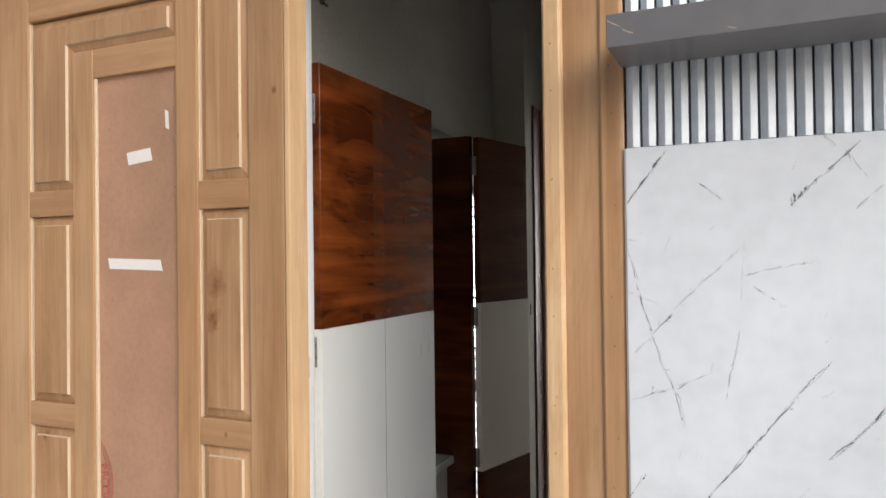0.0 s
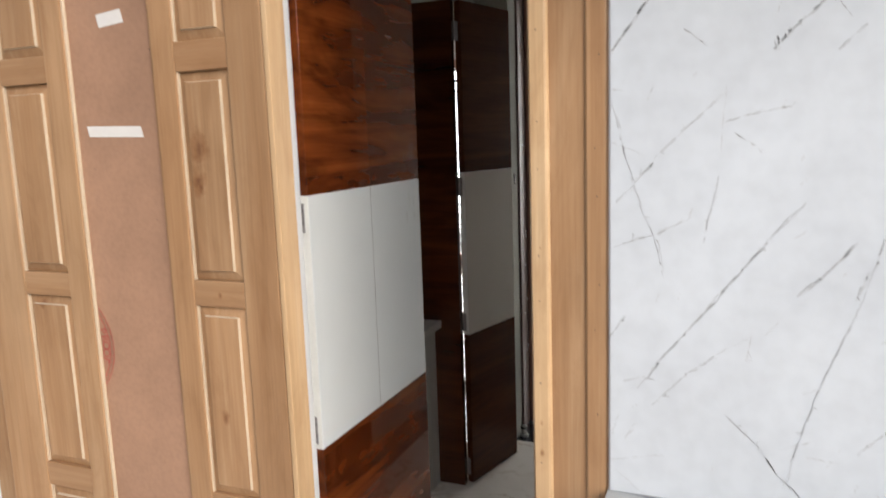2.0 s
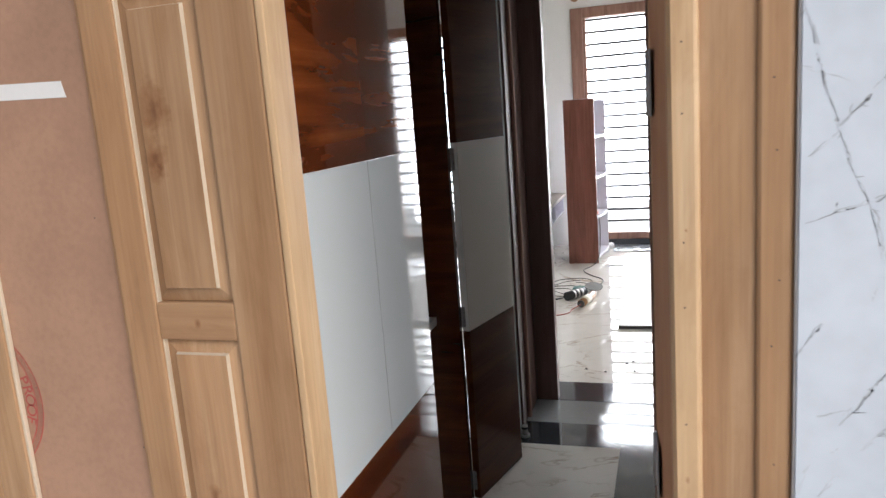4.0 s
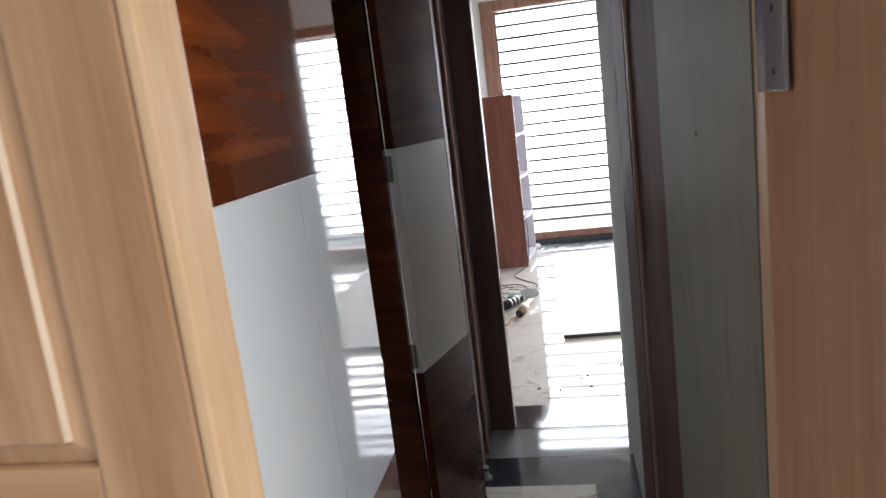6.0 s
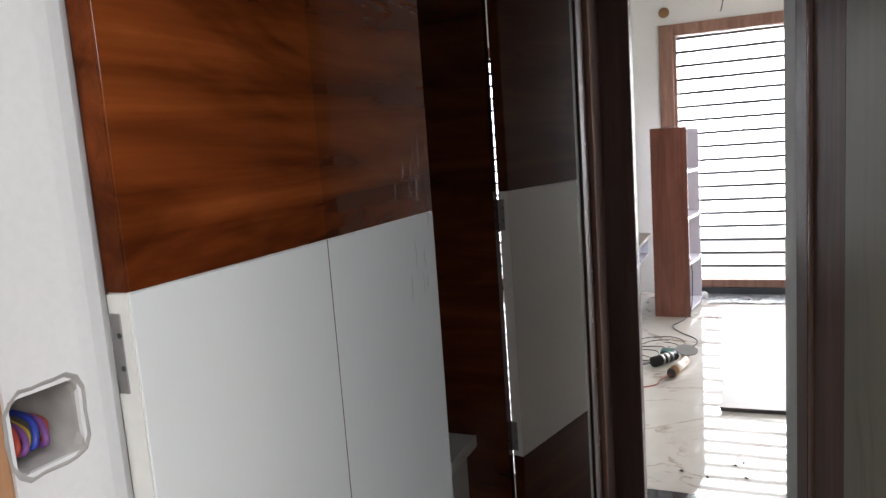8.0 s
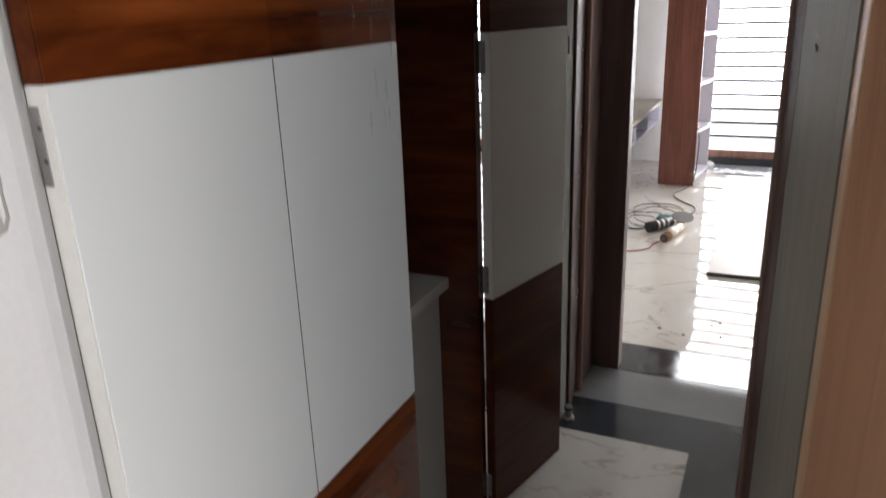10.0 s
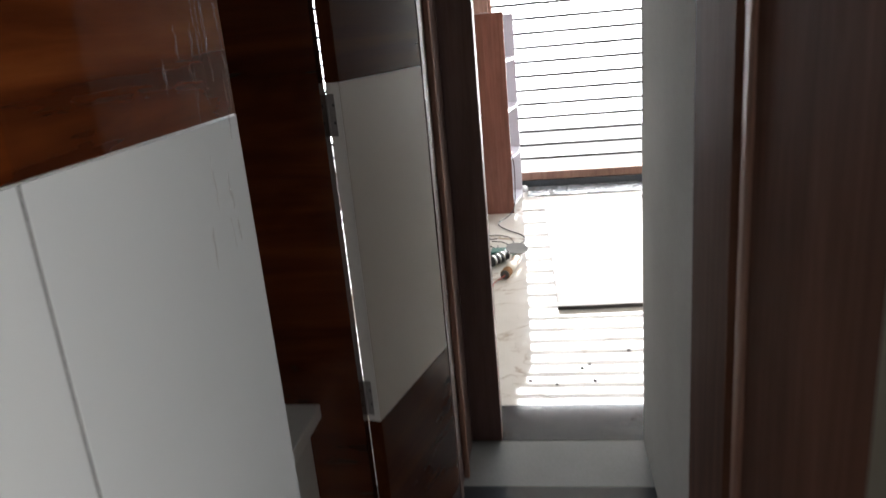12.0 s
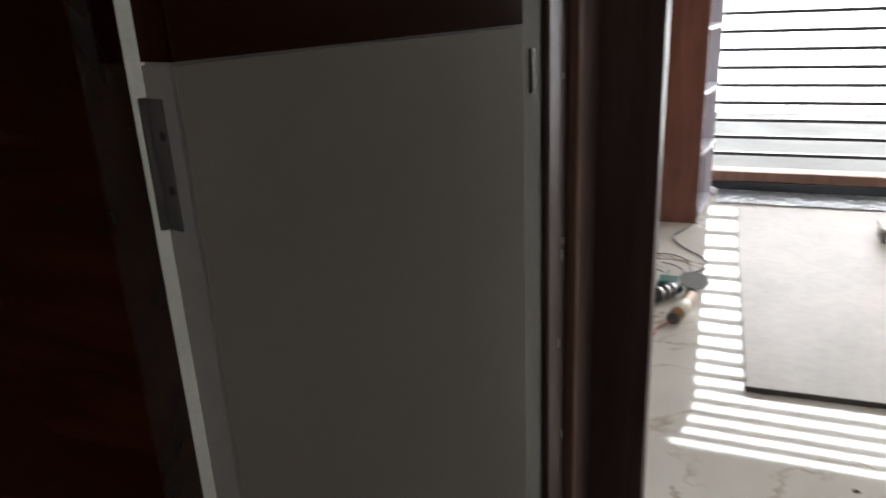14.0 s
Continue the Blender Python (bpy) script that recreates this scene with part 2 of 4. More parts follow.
BOARD_TOP = plain("pale_board_face", (0.40, 0.35, 0.305), 0.5, 0, 25, 0.16, 0.05)
BOARD_EDGE = plain("dark_board_edge", (0.06, 0.05, 0.045), 0.6, 0, 80, 0.2, 0.1)
SHELF_RED = wood("red_brown_laminate", (0.14, 0.050, 0.034), (0.215, 0.081, 0.058), (0.265, 0.108, 0.080), "z", 0.3, 0.2)
SHELF_WHITE = plain("lilac_white_laminate", (0.66, 0.65, 0.72), 0.35, 0, 60, 0.05, 0.03)
BLACK_RUBBER = plain("black_cable", (0.02, 0.02, 0.022), 0.5, 0, 120, 0.2, 0)
RED_RUBBER = plain("red_cable", (0.35, 0.05, 0.03), 0.5, 0, 120, 0.2, 0)
TOOL_GREEN = plain("teal_plastic", (0.03, 0.14, 0.12), 0.4, 0, 90, 0.2, 0.05)
TOOL_GREY = plain("grey_disc", (0.16, 0.15, 0.14), 0.6, 0, 90, 0.2, 0.1)
CAN = plain("brown_can", (0.32, 0.17, 0.08), 0.35, 0.2, 60, 0.25, 0.05)
CREAM = plain("cream_label", (0.66, 0.60, 0.50), 0.5, 0, 60, 0.1, 0)
BAR = plain("dark_window_bar", (0.06, 0.057, 0.057), 0.5, 0.3, 80, 0.2, 0)
CONCRETE = plain("grey_ground", (0.32, 0.31, 0.29), 0.9, 0, 30, 0.2, 0.3)
DEBRIS = plain("pale_debris", (0.55, 0.53, 0.50), 0.8, 0, 60, 0.2, 0.2)
FILM_GREY = plain("dusty_grey_film", (0.27, 0.29, 0.32), 0.18, 0, 30, 0.3, 0.1)
STOOL_BROWN = plain("dark_brown_stool_wood", (0.11, 0.07, 0.06), 0.5, 0, 60, 0.2, 0.1)
FAN_GREY = plain("grey_fan_plastic", (0.30, 0.27, 0.30), 0.4, 0, 60, 0.1, 0)
FAN_WHITE = plain("white_fan_plastic", (0.72, 0.70, 0.68), 0.4, 0, 60, 0.06, 0)
WIRE_BLUE = plain("blue_wire", (0.03, 0.05, 0.30), 0.4, 0, 60, 0.1, 0)
WIRE_VIOLET = plain("violet_wire", (0.16, 0.06, 0.22), 0.4, 0, 60, 0.1, 0)
WIRE_YELLOW = plain("yellow_wire", (0.60, 0.42, 0.05), 0.4, 0, 60, 0.1, 0)
# clear glue: the whitish colour stands for its bright glints
GLUE = plain("glue_with_glints", (0.72, 0.69, 0.67), 0.08, 0, 60, 0.1, 0)
GLUE.node_tree.nodes["Principled BSDF"].inputs["Alpha"].default_value = 0.22
SEAM = plain("dark_seam", (0.05, 0.045, 0.04), 0.8, 0, 60, 0.1, 0)
BOX_DARK = plain("grey_switch_box", (0.37, 0.36, 0.345), 0.6, 0.0, 40, 0.25, 0.2)


def glow(name, colour, strength):
    m, n, l, b = mat(name, 1.0)
    b.inputs["Base Color"].default_value = (0, 0, 0, 1)
    b.inputs["Emission Color"].default_value = (*colour, 1)
    b.inputs["Emission Strength"].default_value = strength
    return m


SKY_GLOW = glow("hazy_sky_backdrop", (0.97, 0.99, 1.0), 8.0)


# ---- mesh helpers ----
ORIGIN = {}


def thing(name, at, label, category, group="", kind=""):
    e = new(name)
    e.empty_display_size = 0.05
    e.location = at
    ORIGIN[e] = Vector(at)
    return tagged(e, label, category, group, kind)


def part(name, bm, material, parent=None, label=""):
    """One mesh object; bm is in world metres, or in the thing's own metres where its origin is zero."""
    me = bpy.data.meshes.new(name)
    o = ORIGIN.get(parent, Vector((0, 0, 0)))
    bmesh.ops.translate(bm, verts=bm.verts, vec=-o)
    bmesh.ops.recalc_face_normals(bm, faces=bm.faces)
    bm.to_mesh(me)
    bm.free()
    me.materials.append(material)
    ob = new(name, me)
    if parent:
        ob.parent = parent
        ORIGIN[ob] = o
    if label:
        ob["label"] = label
    return ob


def box(x0, x1, y0, y1, z0, z1, bevel=0.0, seg=2, bm=None):
    b = bmesh.new()
    vs = [b.verts.new((x, y, z)) for x in (x0, x1) for y in (y0, y1) for z in (z0, z1)]
    for f in ((0, 1, 3, 2), (4, 6, 7, 5), (0, 4, 5, 1), (2, 3, 7, 6), (0, 2, 6, 4), (1, 5, 7, 3)):
        b.faces.new([vs[i] for i in f])
    if bevel:
        bmesh.ops.bevel(b, geom=b.edges[:], offset=bevel, segments=seg, affect="EDGES", profile=0.6)
    if bm is not None:
        me = bpy.data.meshes.new("tmp")
        b.to_mesh(me)
        b.free()
        bm.from_mesh(me)
        bpy.data.meshes.remove(me)
        return bm
    return b


def cyl(radius, a, b_, seg=20, r2=None):
    """A round bar from point a to point b."""
    bm = bmesh.new()
    a, b_ = Vector(a), Vector(b_)
    d = b_ - a
    m = Matrix.Translation((a + b_) / 2) @ d.to_track_quat("Z", "Y").to_matrix().to_4x4()
    bmesh.ops.create_cone(bm, cap_ends=True, segments=seg, radius1=radius, radius2=radius if r2 is None else r2, depth=d.length, matrix=m)
    for f in bm.faces:
        f.smooth = len(f.verts) == 4
    return bm


def prism(outline, y0, y1):
    """An (x, z) outline pushed through from y0 to y1."""
    bm = bmesh.new()
    a = [bm.verts.new((x, y0, z)) for x, z in outline]
    b = [bm.verts.new((x, y1, z)) for x, z in outline]
    bm.faces.new(a)
    bm.faces.new(b[::-1])
    for i in range(len(a)):
        j = (i + 1) % len(a)
        bm.faces.new((a[i], b[i], b[j], a[j]))
    return bm


def upright(outline, z0, z1):
    """An (x, y) outline raised from z0 to z1."""
    bm = bmesh.new()
    a = [bm.verts.new((x, y, z0)) for x, y in outline]
    b = [bm.verts.new((x, y, z1)) for x, y in outline]
    bm.faces.new(a[::-1])
    bm.faces.new(b)
    for i in range(len(a)):
        j = (i + 1) % len(a)
        bm.faces.new((a[i], a[j], b[j], b[i]))
    return bm


def cable(points, radius, name, material, label, category="cable"):
    cu = bpy.data.curves.new(name, "CURVE")
    cu.dimensions, cu.bevel_depth, cu.bevel_resolution = "3D", radius, 2
    s = cu.splines.new("NURBS")
    s.points.add(len(points) - 1)
    for p, q in zip(s.points, points):
        p.co = (*q, 1)
    s.use_endpoint_u, s.order_u = True, 3
    tmp = bpy.data.objects.new("tmp", cu)
    me = bpy.data.meshes.new_from_object(tmp)
    bpy.data.objects.remove(tmp)
    me.name = name
    me.materials.clear()
    me.materials.append(material)
    ob = new(name, me)
    return tagged(ob, label, category) if label else ob


def structure(name, bm, material, label, category):
    return tagged(part(name, bm, material), label, category, kind="structure")


# ---- large structure ----
H = 3.0
structure("ground", box(-60, 60, -60, 60, -0.30, -0.05), CONCRETE, "grey concrete ground around the house", "ground")
structure("floor_base", box(-4.0, 2.2, -3.0, 8.45, -0.045, -0.012), CONCRETE, "grey screed under the polished floors", "floor")
structure("floor_porch", box(-2.6, 2.2, -3.0, 1.42, -0.012, 0.0), FLOOR_MARBLE, "cream marble porch floor before the door", "floor")
structure("wall_entrance_left", box(-4.0, -1.80, 1.43, 1.68, 0, H), PLASTER, "white plaster wall beside the main door", "wall")
structure("wall_entrance_right", box(-0.118, 2.2, 1.46, 1.71, 0, H), PLASTER, "white wall behind the tile cladding", "wall")
structure("wall_entrance_head", box(-1.80, -0.118, 1.46, 1.68, 2.52, H), PLASTER, "white plaster over the main door", "wall")
# the plaster rounds back towards the striped door; a hole is left for the switch box
BY0, BY1, BZ0, BZ1 = 1.618, 1.680, 1.271, 1.333
ROUND = ((-0.943, 1.688), (-0.945, 1.704), (-0.951, 1.722), (-0.962, 1.738), (-0.979, 1.7525))
LEFT_WALL = ((-1.25, 1.615), (-0.943, 1.615), *ROUND, (-1.25, 1.7525))
for k, (outline, z0, z1) in enumerate(((LEFT_WALL, 0, BZ0), (LEFT_WALL, BZ1, H), (((-1.25, 1.615), (-0.943, 1.615), (-0.943, BY0), (-1.25, BY0)), BZ0, BZ1),
                                       (((-1.25, BY1), (-0.943, BY1), *ROUND, (-1.25, 1.7525)), BZ0, BZ1), (((-1.25, BY0), (-1.035, BY0), (-1.035, BY1), (-1.25, BY1)), BZ0, BZ1))):
    structure("wall_corridor_left_%d" % (k + 1), upright(outline, z0, z1), PLASTER, "white plaster strip beside the open striped door", "wall")
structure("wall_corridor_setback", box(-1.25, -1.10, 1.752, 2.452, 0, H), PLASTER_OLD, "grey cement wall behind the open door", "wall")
structure("wall_corridor_corner", box(-2.6, -1.25, 1.685, 1.80, 0, H), PLASTER, "plain wall that closes the corner", "wall")
structure("wall_side_room_front", box(-4.0, -1.60, 2.87, 2.99, 0, H), PLASTER_OLD, "cement-grey wall added to the side area", "wall")
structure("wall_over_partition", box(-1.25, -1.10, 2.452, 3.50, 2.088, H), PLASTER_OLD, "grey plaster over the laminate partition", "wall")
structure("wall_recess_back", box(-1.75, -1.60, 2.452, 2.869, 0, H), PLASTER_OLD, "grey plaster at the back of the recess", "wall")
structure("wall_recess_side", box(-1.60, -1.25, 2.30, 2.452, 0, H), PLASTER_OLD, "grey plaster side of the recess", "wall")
# added wall: blocks the bright side area behind the narrow door's hinge gap
structure("wall_side_room_left", box(-2.2, -2.05, 2.99, 5.0, 0, H), PLASTER_OLD, "cement-grey wall added to the side area", "wall")
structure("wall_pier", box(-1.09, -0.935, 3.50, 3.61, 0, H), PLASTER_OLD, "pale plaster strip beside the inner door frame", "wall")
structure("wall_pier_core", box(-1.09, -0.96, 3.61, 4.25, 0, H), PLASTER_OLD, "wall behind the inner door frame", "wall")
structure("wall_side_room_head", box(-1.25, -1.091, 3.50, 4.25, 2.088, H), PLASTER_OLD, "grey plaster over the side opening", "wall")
structure("wall_corridor_right", box(-0.285, -0.118, 1.71, 3.16, 0, H), PLASTER, "wall behind the corridor tiles", "wall")
structure("wall_corridor_right_far", box(-0.318, -0.118, 3.16, 4.0, 0, H), PLASTER_GREY, "white plaster at the end of the corridor", "wall")
structure("wall_room_right_front", box(-0.116, 2.2, 4.0, 4.25, 0, H), ROOM_WALL, "cream front wall of the bright room", "wall")
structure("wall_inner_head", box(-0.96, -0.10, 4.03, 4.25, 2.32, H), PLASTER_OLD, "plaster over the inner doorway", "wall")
structure("wall_room_left", box(-4.15, -4.0, 1.43, 8.45, 0, H), ROOM_WALL, "cream wall of the bright room", "wall")
structure("wall_room_right", box(2.2, 2.35, 1.43, 8.45, 0, H), ROOM_WALL, "cream wall of the bright room", "wall")
structure("wall_room_back_left", box(-2.30, -1.18, 8.20, 8.45, 0, H), ROOM_WALL, "cream back wall between the windows", "wall")
structure("wall_room_back_far", box(-4.0, -3.40, 8.20, 8.45, 0, H), ROOM_WALL, "cream back wall beside the far window", "wall")
structure("wall_room_back_far_head", box(-3.40, -2.30, 8.20, 8.45, 2.42, H), ROOM_WALL, "cream wall over the far window", "wall")
structure("wall_room_back_right", box(1.40, 2.2, 8.20, 8.45, 0, H), ROOM_WALL, "cream back wall beside the window", "wall")
structure("wall_room_back_head", box(-1.18, 1.40, 8.20, 8.45, 2.42, H), ROOM_WALL, "cream wall over the window", "wall")
structure("ceiling_room", box(-4.15, 2.35, 4.0, 8.45, H, H + 0.15), ROOM_WALL, "white ceiling of the bright room", "ceiling")
structure("ceiling_corridor", box(-4.15, 2.35, 1.43, 4.0, H, H + 0.15), PLASTER, "white corridor ceiling", "ceiling")

# polished floor slabs
floor_c = thing("floor_corridor", (-0.6, 2.5, 0), "cream marble corridor floor with black granite border", "floor", kind="structure")
part("slab", box(-1.60, -0.482, 1.42, 2.44, -0.012, 0), FLOOR_MARBLE, floor_c)
part("slab", box(-1.60, -0.482, 2.442, 3.495, -0.012, 0), FLOOR_MARBLE, floor_c)
part("granite_border", box(-0.48, -0.285, 1.42, 3.728, -0.012, 0), GRANITE, floor_c, "black granite strip")
part("granite_border", box(-1.60, -0.4801, 3.4952, 3.728, -0.012, 0), GRANITE, floor_c, "black granite strip")
part("cross_slab", box(-1.60, -0.285, 3.7282, 3.9995, -0.012, 0), STRIP_GREY, floor_c, "pale grey polished strip")
part("threshold", box(-0.96, -0.10, 4.0, 4.252, -0.012, 0.002, 0.001, 1), GRANITE, floor_c, "black granite threshold")
structure("floor_side", box(-4.0, -1.602, 2.99, 4.252, -0.012, 0), FLOOR_MARBLE, "cream marble floor of the side area", "floor")
floor_r = thing("floor_room", (-0.2, 6, 0), "cream polished marble floor of the bright room", "floor", kind="structure")
for i in range(6):
    for j in range(4):
        x0, y0 = -3.8 + i * 1.0, 4.254 + j * 1.05
        part("slab", box(x0, min(2.2, x0 + 0.9999), y0, min(8.2, y0 + 1.0499), -0.012, 0), FLOOR_MARBLE, floor_r)

# ---- main door ----
YF = 1.36
leaf = thing("entrance_door_leaf", (-1.19, 1.38, 0.01), "closed carved teak door leaf with plywood centre panel", "door")
part("core", box(-1.655, -0.7765, YF + 0.02, YF + 0.058, 0.02, 2.42), TEAK, leaf)
for x0, x1, sx in ((-1.655, -1.520, 0), (-1.059, -0.998, 0), (-0.866, -0.776, 0)):
    part("stile", box(x0, x1, YF, YF + 0.02, 0.02, 2.42, 0.004), TEAK, leaf)
# painted light on the recess sides that face right
for x in (-1.520, -0.998):
    part("pale_arris", box(x, x + 0.0026, YF + 0.0035, YF + 0.0185, 0.19, 2.15, 0.0005, 1), ARRIS, leaf)
for x0, x1 in ((-1.520, -1.371), (-0.998, -0.866)):
    for z0, z1 in ((1.681, 1.742), (1.184, 1.241), (0.687, 0.750), (0.02, 0.19)):
        part("rail", box(x0, x1, YF + 0.001, YF + 0.02, z0, z1, 0.0025), TEAK_H, leaf)


def raised(x0, x1, z0, z1, parent):
    """A fielded panel: a flat recess, a wide slope and a proud field."""
    bm = bmesh.new()
    rings = ((0.0, 0.019), (0.001, 0.012), (0.021, 0.0065), (0.0228, 0.0))
    prev = None
    for k, (inset, dy) in enumerate(rings):
        ring = [bm.verts.new((x, YF + dy, z)) for x, z in ((x0 + inset, z0 + inset), (x1 - inset, z0 + inset), (x1 - inset, z1 - inset), (x0 + inset, z1 - inset))]
        # the last ring, the field's rim, takes the painted edge light
        if prev:
            for i in range(4):
                bm.faces.new((prev[i], prev[(i + 1) % 4], ring[(i + 1) % 4], ring[i])).material_index = 1 if k == 3 else 0
        prev = ring
    bm.faces.new(prev)
    ob = part("raised_panel", bm, TEAK, parent)
    ob.data.materials.append(ARRIS)
    return ob


for x0, x1, top in ((-1.520, -1.371, 0), (-0.998, -0.866, 2.33)):
    for z0, z1 in ((1.742, top), (1.241, 1.681), (0.750, 1.184), (0.19, 0.687)):
        if z1:
            raised(x0, x1, z0, z1, leaf)
# L-shaped panel, its rim in the same painted edge light
bm, prev = bmesh.new(), None
for d, dy in ((0.0, 0.019), (0.001, 0.012), (0.021, 0.0065), (0.0228, 0.0)):
    ring = [bm.verts.new((x, YF + dy, z)) for x, z in ((-1.520 + d, 1.742 + d), (-1.371 - d, 1.742 + d), (-1.371 - d, 2.060 + d), (-1.059 - d, 2.060 + d), (-1.059 - d, 2.150 - d), (-1.520 + d, 2.150 - d))]
    if prev:
        for i in range(6):
            bm.faces.new((prev[i], prev[(i + 1) % 6], ring[(i + 1) % 6], ring[i])).material_index = 1 if d > 0.022 else 0
    prev = ring
bm.faces.new(prev)
part("raised_panel", bm, TEAK, leaf).data.materials.append(ARRIS)
part("stile", box(-1.371, -1.306, YF, YF + 0.02, 0.02, 2.0598, 0.0025), TEAK, leaf)
part("head_rail", box(-1.306, -1.059, YF + 0.001, YF + 0.02, 1.994, 2.060, 0.0025), TEAK_H, leaf)
part("head_rail", box(-1.520, -1.0592, YF + 0.0005, YF + 0.02, 2.152, 2.42, 0.0025), TEAK_H, leaf)
part("plywood_panel", box(-1.306, -1.059, YF + 0.012, YF + 0.0195, 0.30, 1.994), PLY, leaf, "bare reddish plywood panel")
part("bottom_rail", box(-1.306, -1.059, YF, YF + 0.02, 0.02, 0.30, 0.0025), TEAK_H, leaf)
# left bead whitish, with edge light put into its colour
for x, w, m in ((-1.306, 0.0065, ARRIS), (-1.064, 0.005, TEAK)):
    part("glazing_bead", box(x, x + w, YF + 0.004, YF + 0.0115, 0.30, 1.994, 0.001, 1), m, leaf)
part("meeting_stile", box(-0.775, -0.762, YF - 0.001, YF + 0.06, 0.02, 2.42, 0.003, 2), TEAK_PALE, leaf, "pale sapwood meeting edge")


def strip_of_tape(name, x0, x1, z0, z1, skew, tilt=-0.005):
    bm = prism(((x0, z0), (x1 + skew, z0 + tilt), (x1, z1 + tilt), (x0 - skew * 0.8, z1)), YF + 0.0112, YF + 0.0118)
    return tagged(part(name, bm, TAPE), "torn strip of white paper tape on the plywood", "tape")


strip_of_tape("paper_tape", -1.208, -1.144, 1.789, 1.817, 0.007, 0.007)
strip_of_tape("paper_tape", -1.268, -1.116, 1.556, 1.580, 0.006)
strip_of_tape("paper_tape", -1.098, -1.090, 1.865, 1.905, 0.002)

# teak frame post and head
post = thing("entrance_door_frame", (-0.2, 1.55, 0), "teak main door frame with steel hinge plates", "door frame", kind="structure")
part("post", box(-0.262, -0.1195, 1.438, 1.71, 0, 2.52, 0.003), TEAK, post)
part("inner_reveal", upright(((-0.2625, 1.452), (-0.2885, 1.667), (-0.2885, 1.6685), (-0.2625, 1.6685)), 0, 2.52), TEAK_RED, post, "reddish heartwood reveal")
part("reveal_edge", box(-0.2895, -0.2622, 1.669, 1.7105, 0, 2.52, 0.003), TEAK_PALE, post, "pale sapwood edge")
part("inner_bead", upright(((-0.2635, 1.462), (-0.2655, 1.450), (-0.2640, 1.436), (-0.2590, 1.429), (-0.2330, 1.429), (-0.2290, 1.431), (-0.2265, 1.4375), (-0.2265, 1.4515)), 0, 2.52), TEAK_PALE, post, "pale sapwood bead")
part("outer_bead", upright(((-0.1620, 1.4378), (-0.1605, 1.4335), (-0.1570, 1.4315), (-0.1260, 1.4315), (-0.1215, 1.433), (-0.1191, 1.4345), (-0.1191, 1.4378)), 0, 2.52), TEAK, post)
for k in range(9):
    z = 0.93 + 0.13 * k + 0.03 * ((k * 7) % 5 - 2) / 2
    part("nail_hole", cyl(0.0013, (-0.247, 1.4292, z), (-0.247, 1.4286, z), 8), BOARD_EDGE, post)
    part("nail_hole", cyl(0.0013, (-0.136 - 0.004 * (k % 3), 1.4317, z - 0.05), (-0.136 - 0.004 * (k % 3), 1.4311, z - 0.05), 8), BOARD_EDGE, post)
part("far_post", box(-1.80, -1.66, 1.42, 1.68, 0, 2.52, 0.004), TEAK, post)
part("head", box(-1.66, -0.285, 1.42, 1.68, 2.43, 2.52, 0.004), TEAK_H, post)
part("inner_lining", box(-1.10, -0.944, 1.4235, 1.6145, 0, 2.428, 0.003), TEAK_RED, post, "reddish heartwood lining")


def hinge_plate(parent, centre, axis, w, h, material):
    """A butt hinge leaf: plate, knuckle, screws. axis: the side that it faces."""
    x, y, z = centre
    if axis == "x":
        plate = box(x - 0.0025, x + 0.001, y - w / 2, y + w / 2, z - h / 2, z + h / 2, 0.0008, 1)
    else:
        plate = box(x - w / 2, x + w / 2, y - 0.0025, y + 0.001, z - h / 2, z + h / 2, 0.0008, 1)
    hp = part("hinge", plate, material, parent, "steel butt hinge")
    for k in (-0.3, 0.3):
        if axis == "x":
            part("screw", cyl(0.004, (x - 0.0035, y + 0.004, z + k * h), (x - 0.002, y + 0.004, z + k * h), 10), DARK_METAL, hp)
        else:
            part("screw", cyl(0.0025, (x + 0.002, y - 0.0035, z + k * h), (x + 0.002, y - 0.002, z + k * h), 10), DARK_METAL, hp)
    if axis == "x":
        part("knuckle", cyl(0.006, (x - 0.003, y + w / 2 + 0.004, z - h / 2), (x - 0.003, y + w / 2 + 0.004, z + h / 2), 12), material, hp)
    else:
        part("knuckle", cyl(0.004, (x - w / 2 - 0.002, y - 0.003, z - h / 2), (x - w / 2 - 0.002, y - 0.003, z + h / 2), 12), material, hp)
    return hp


for z in (0.888, 1.508, 2.15):
    hinge_plate(post, (-0.2868, 1.632, z), "x", 0.066, 0.096, ZINC)

# ---- tile cladding, flutes and ledge ----
YT = 1.425
clad = thing("wall_tile_cladding", (0.3, YT, 0.87), "large white marble-look wall tile with dark veins", "wall tile", kind="structure")
part("tile", box(-0.116, 1.25, YT, 1.458, 0.8665, 1.756, 0.0008, 1), TILE, clad)
part("tile_edge", box(-0.1188, -0.1163, YT + 0.002, 1.4585, 0.8665, 1.756), TILE_BODY, clad, "grey cut edge of the tile")
ledge = thing("ledge", (0.5, 1.35, 0.82), "dusty dark grey stone ledge below the tile", "ledge", kind="structure")
part("slab", box(-0.121, 1.25, 1.295, 1.457, 0.822, 0.8655, 0.001, 1), DUSTY, ledge)

flutes = thing("fluted_panel", (0.5, 1.45, 1.76), "silver-grey fluted wall panel above the tile", "wall panel", kind="structure")
part("backing", box(-0.116, 1.25, 1.448, 1.459, 1.758, 2.6), FLUTE_DARK, flutes)
proto = None
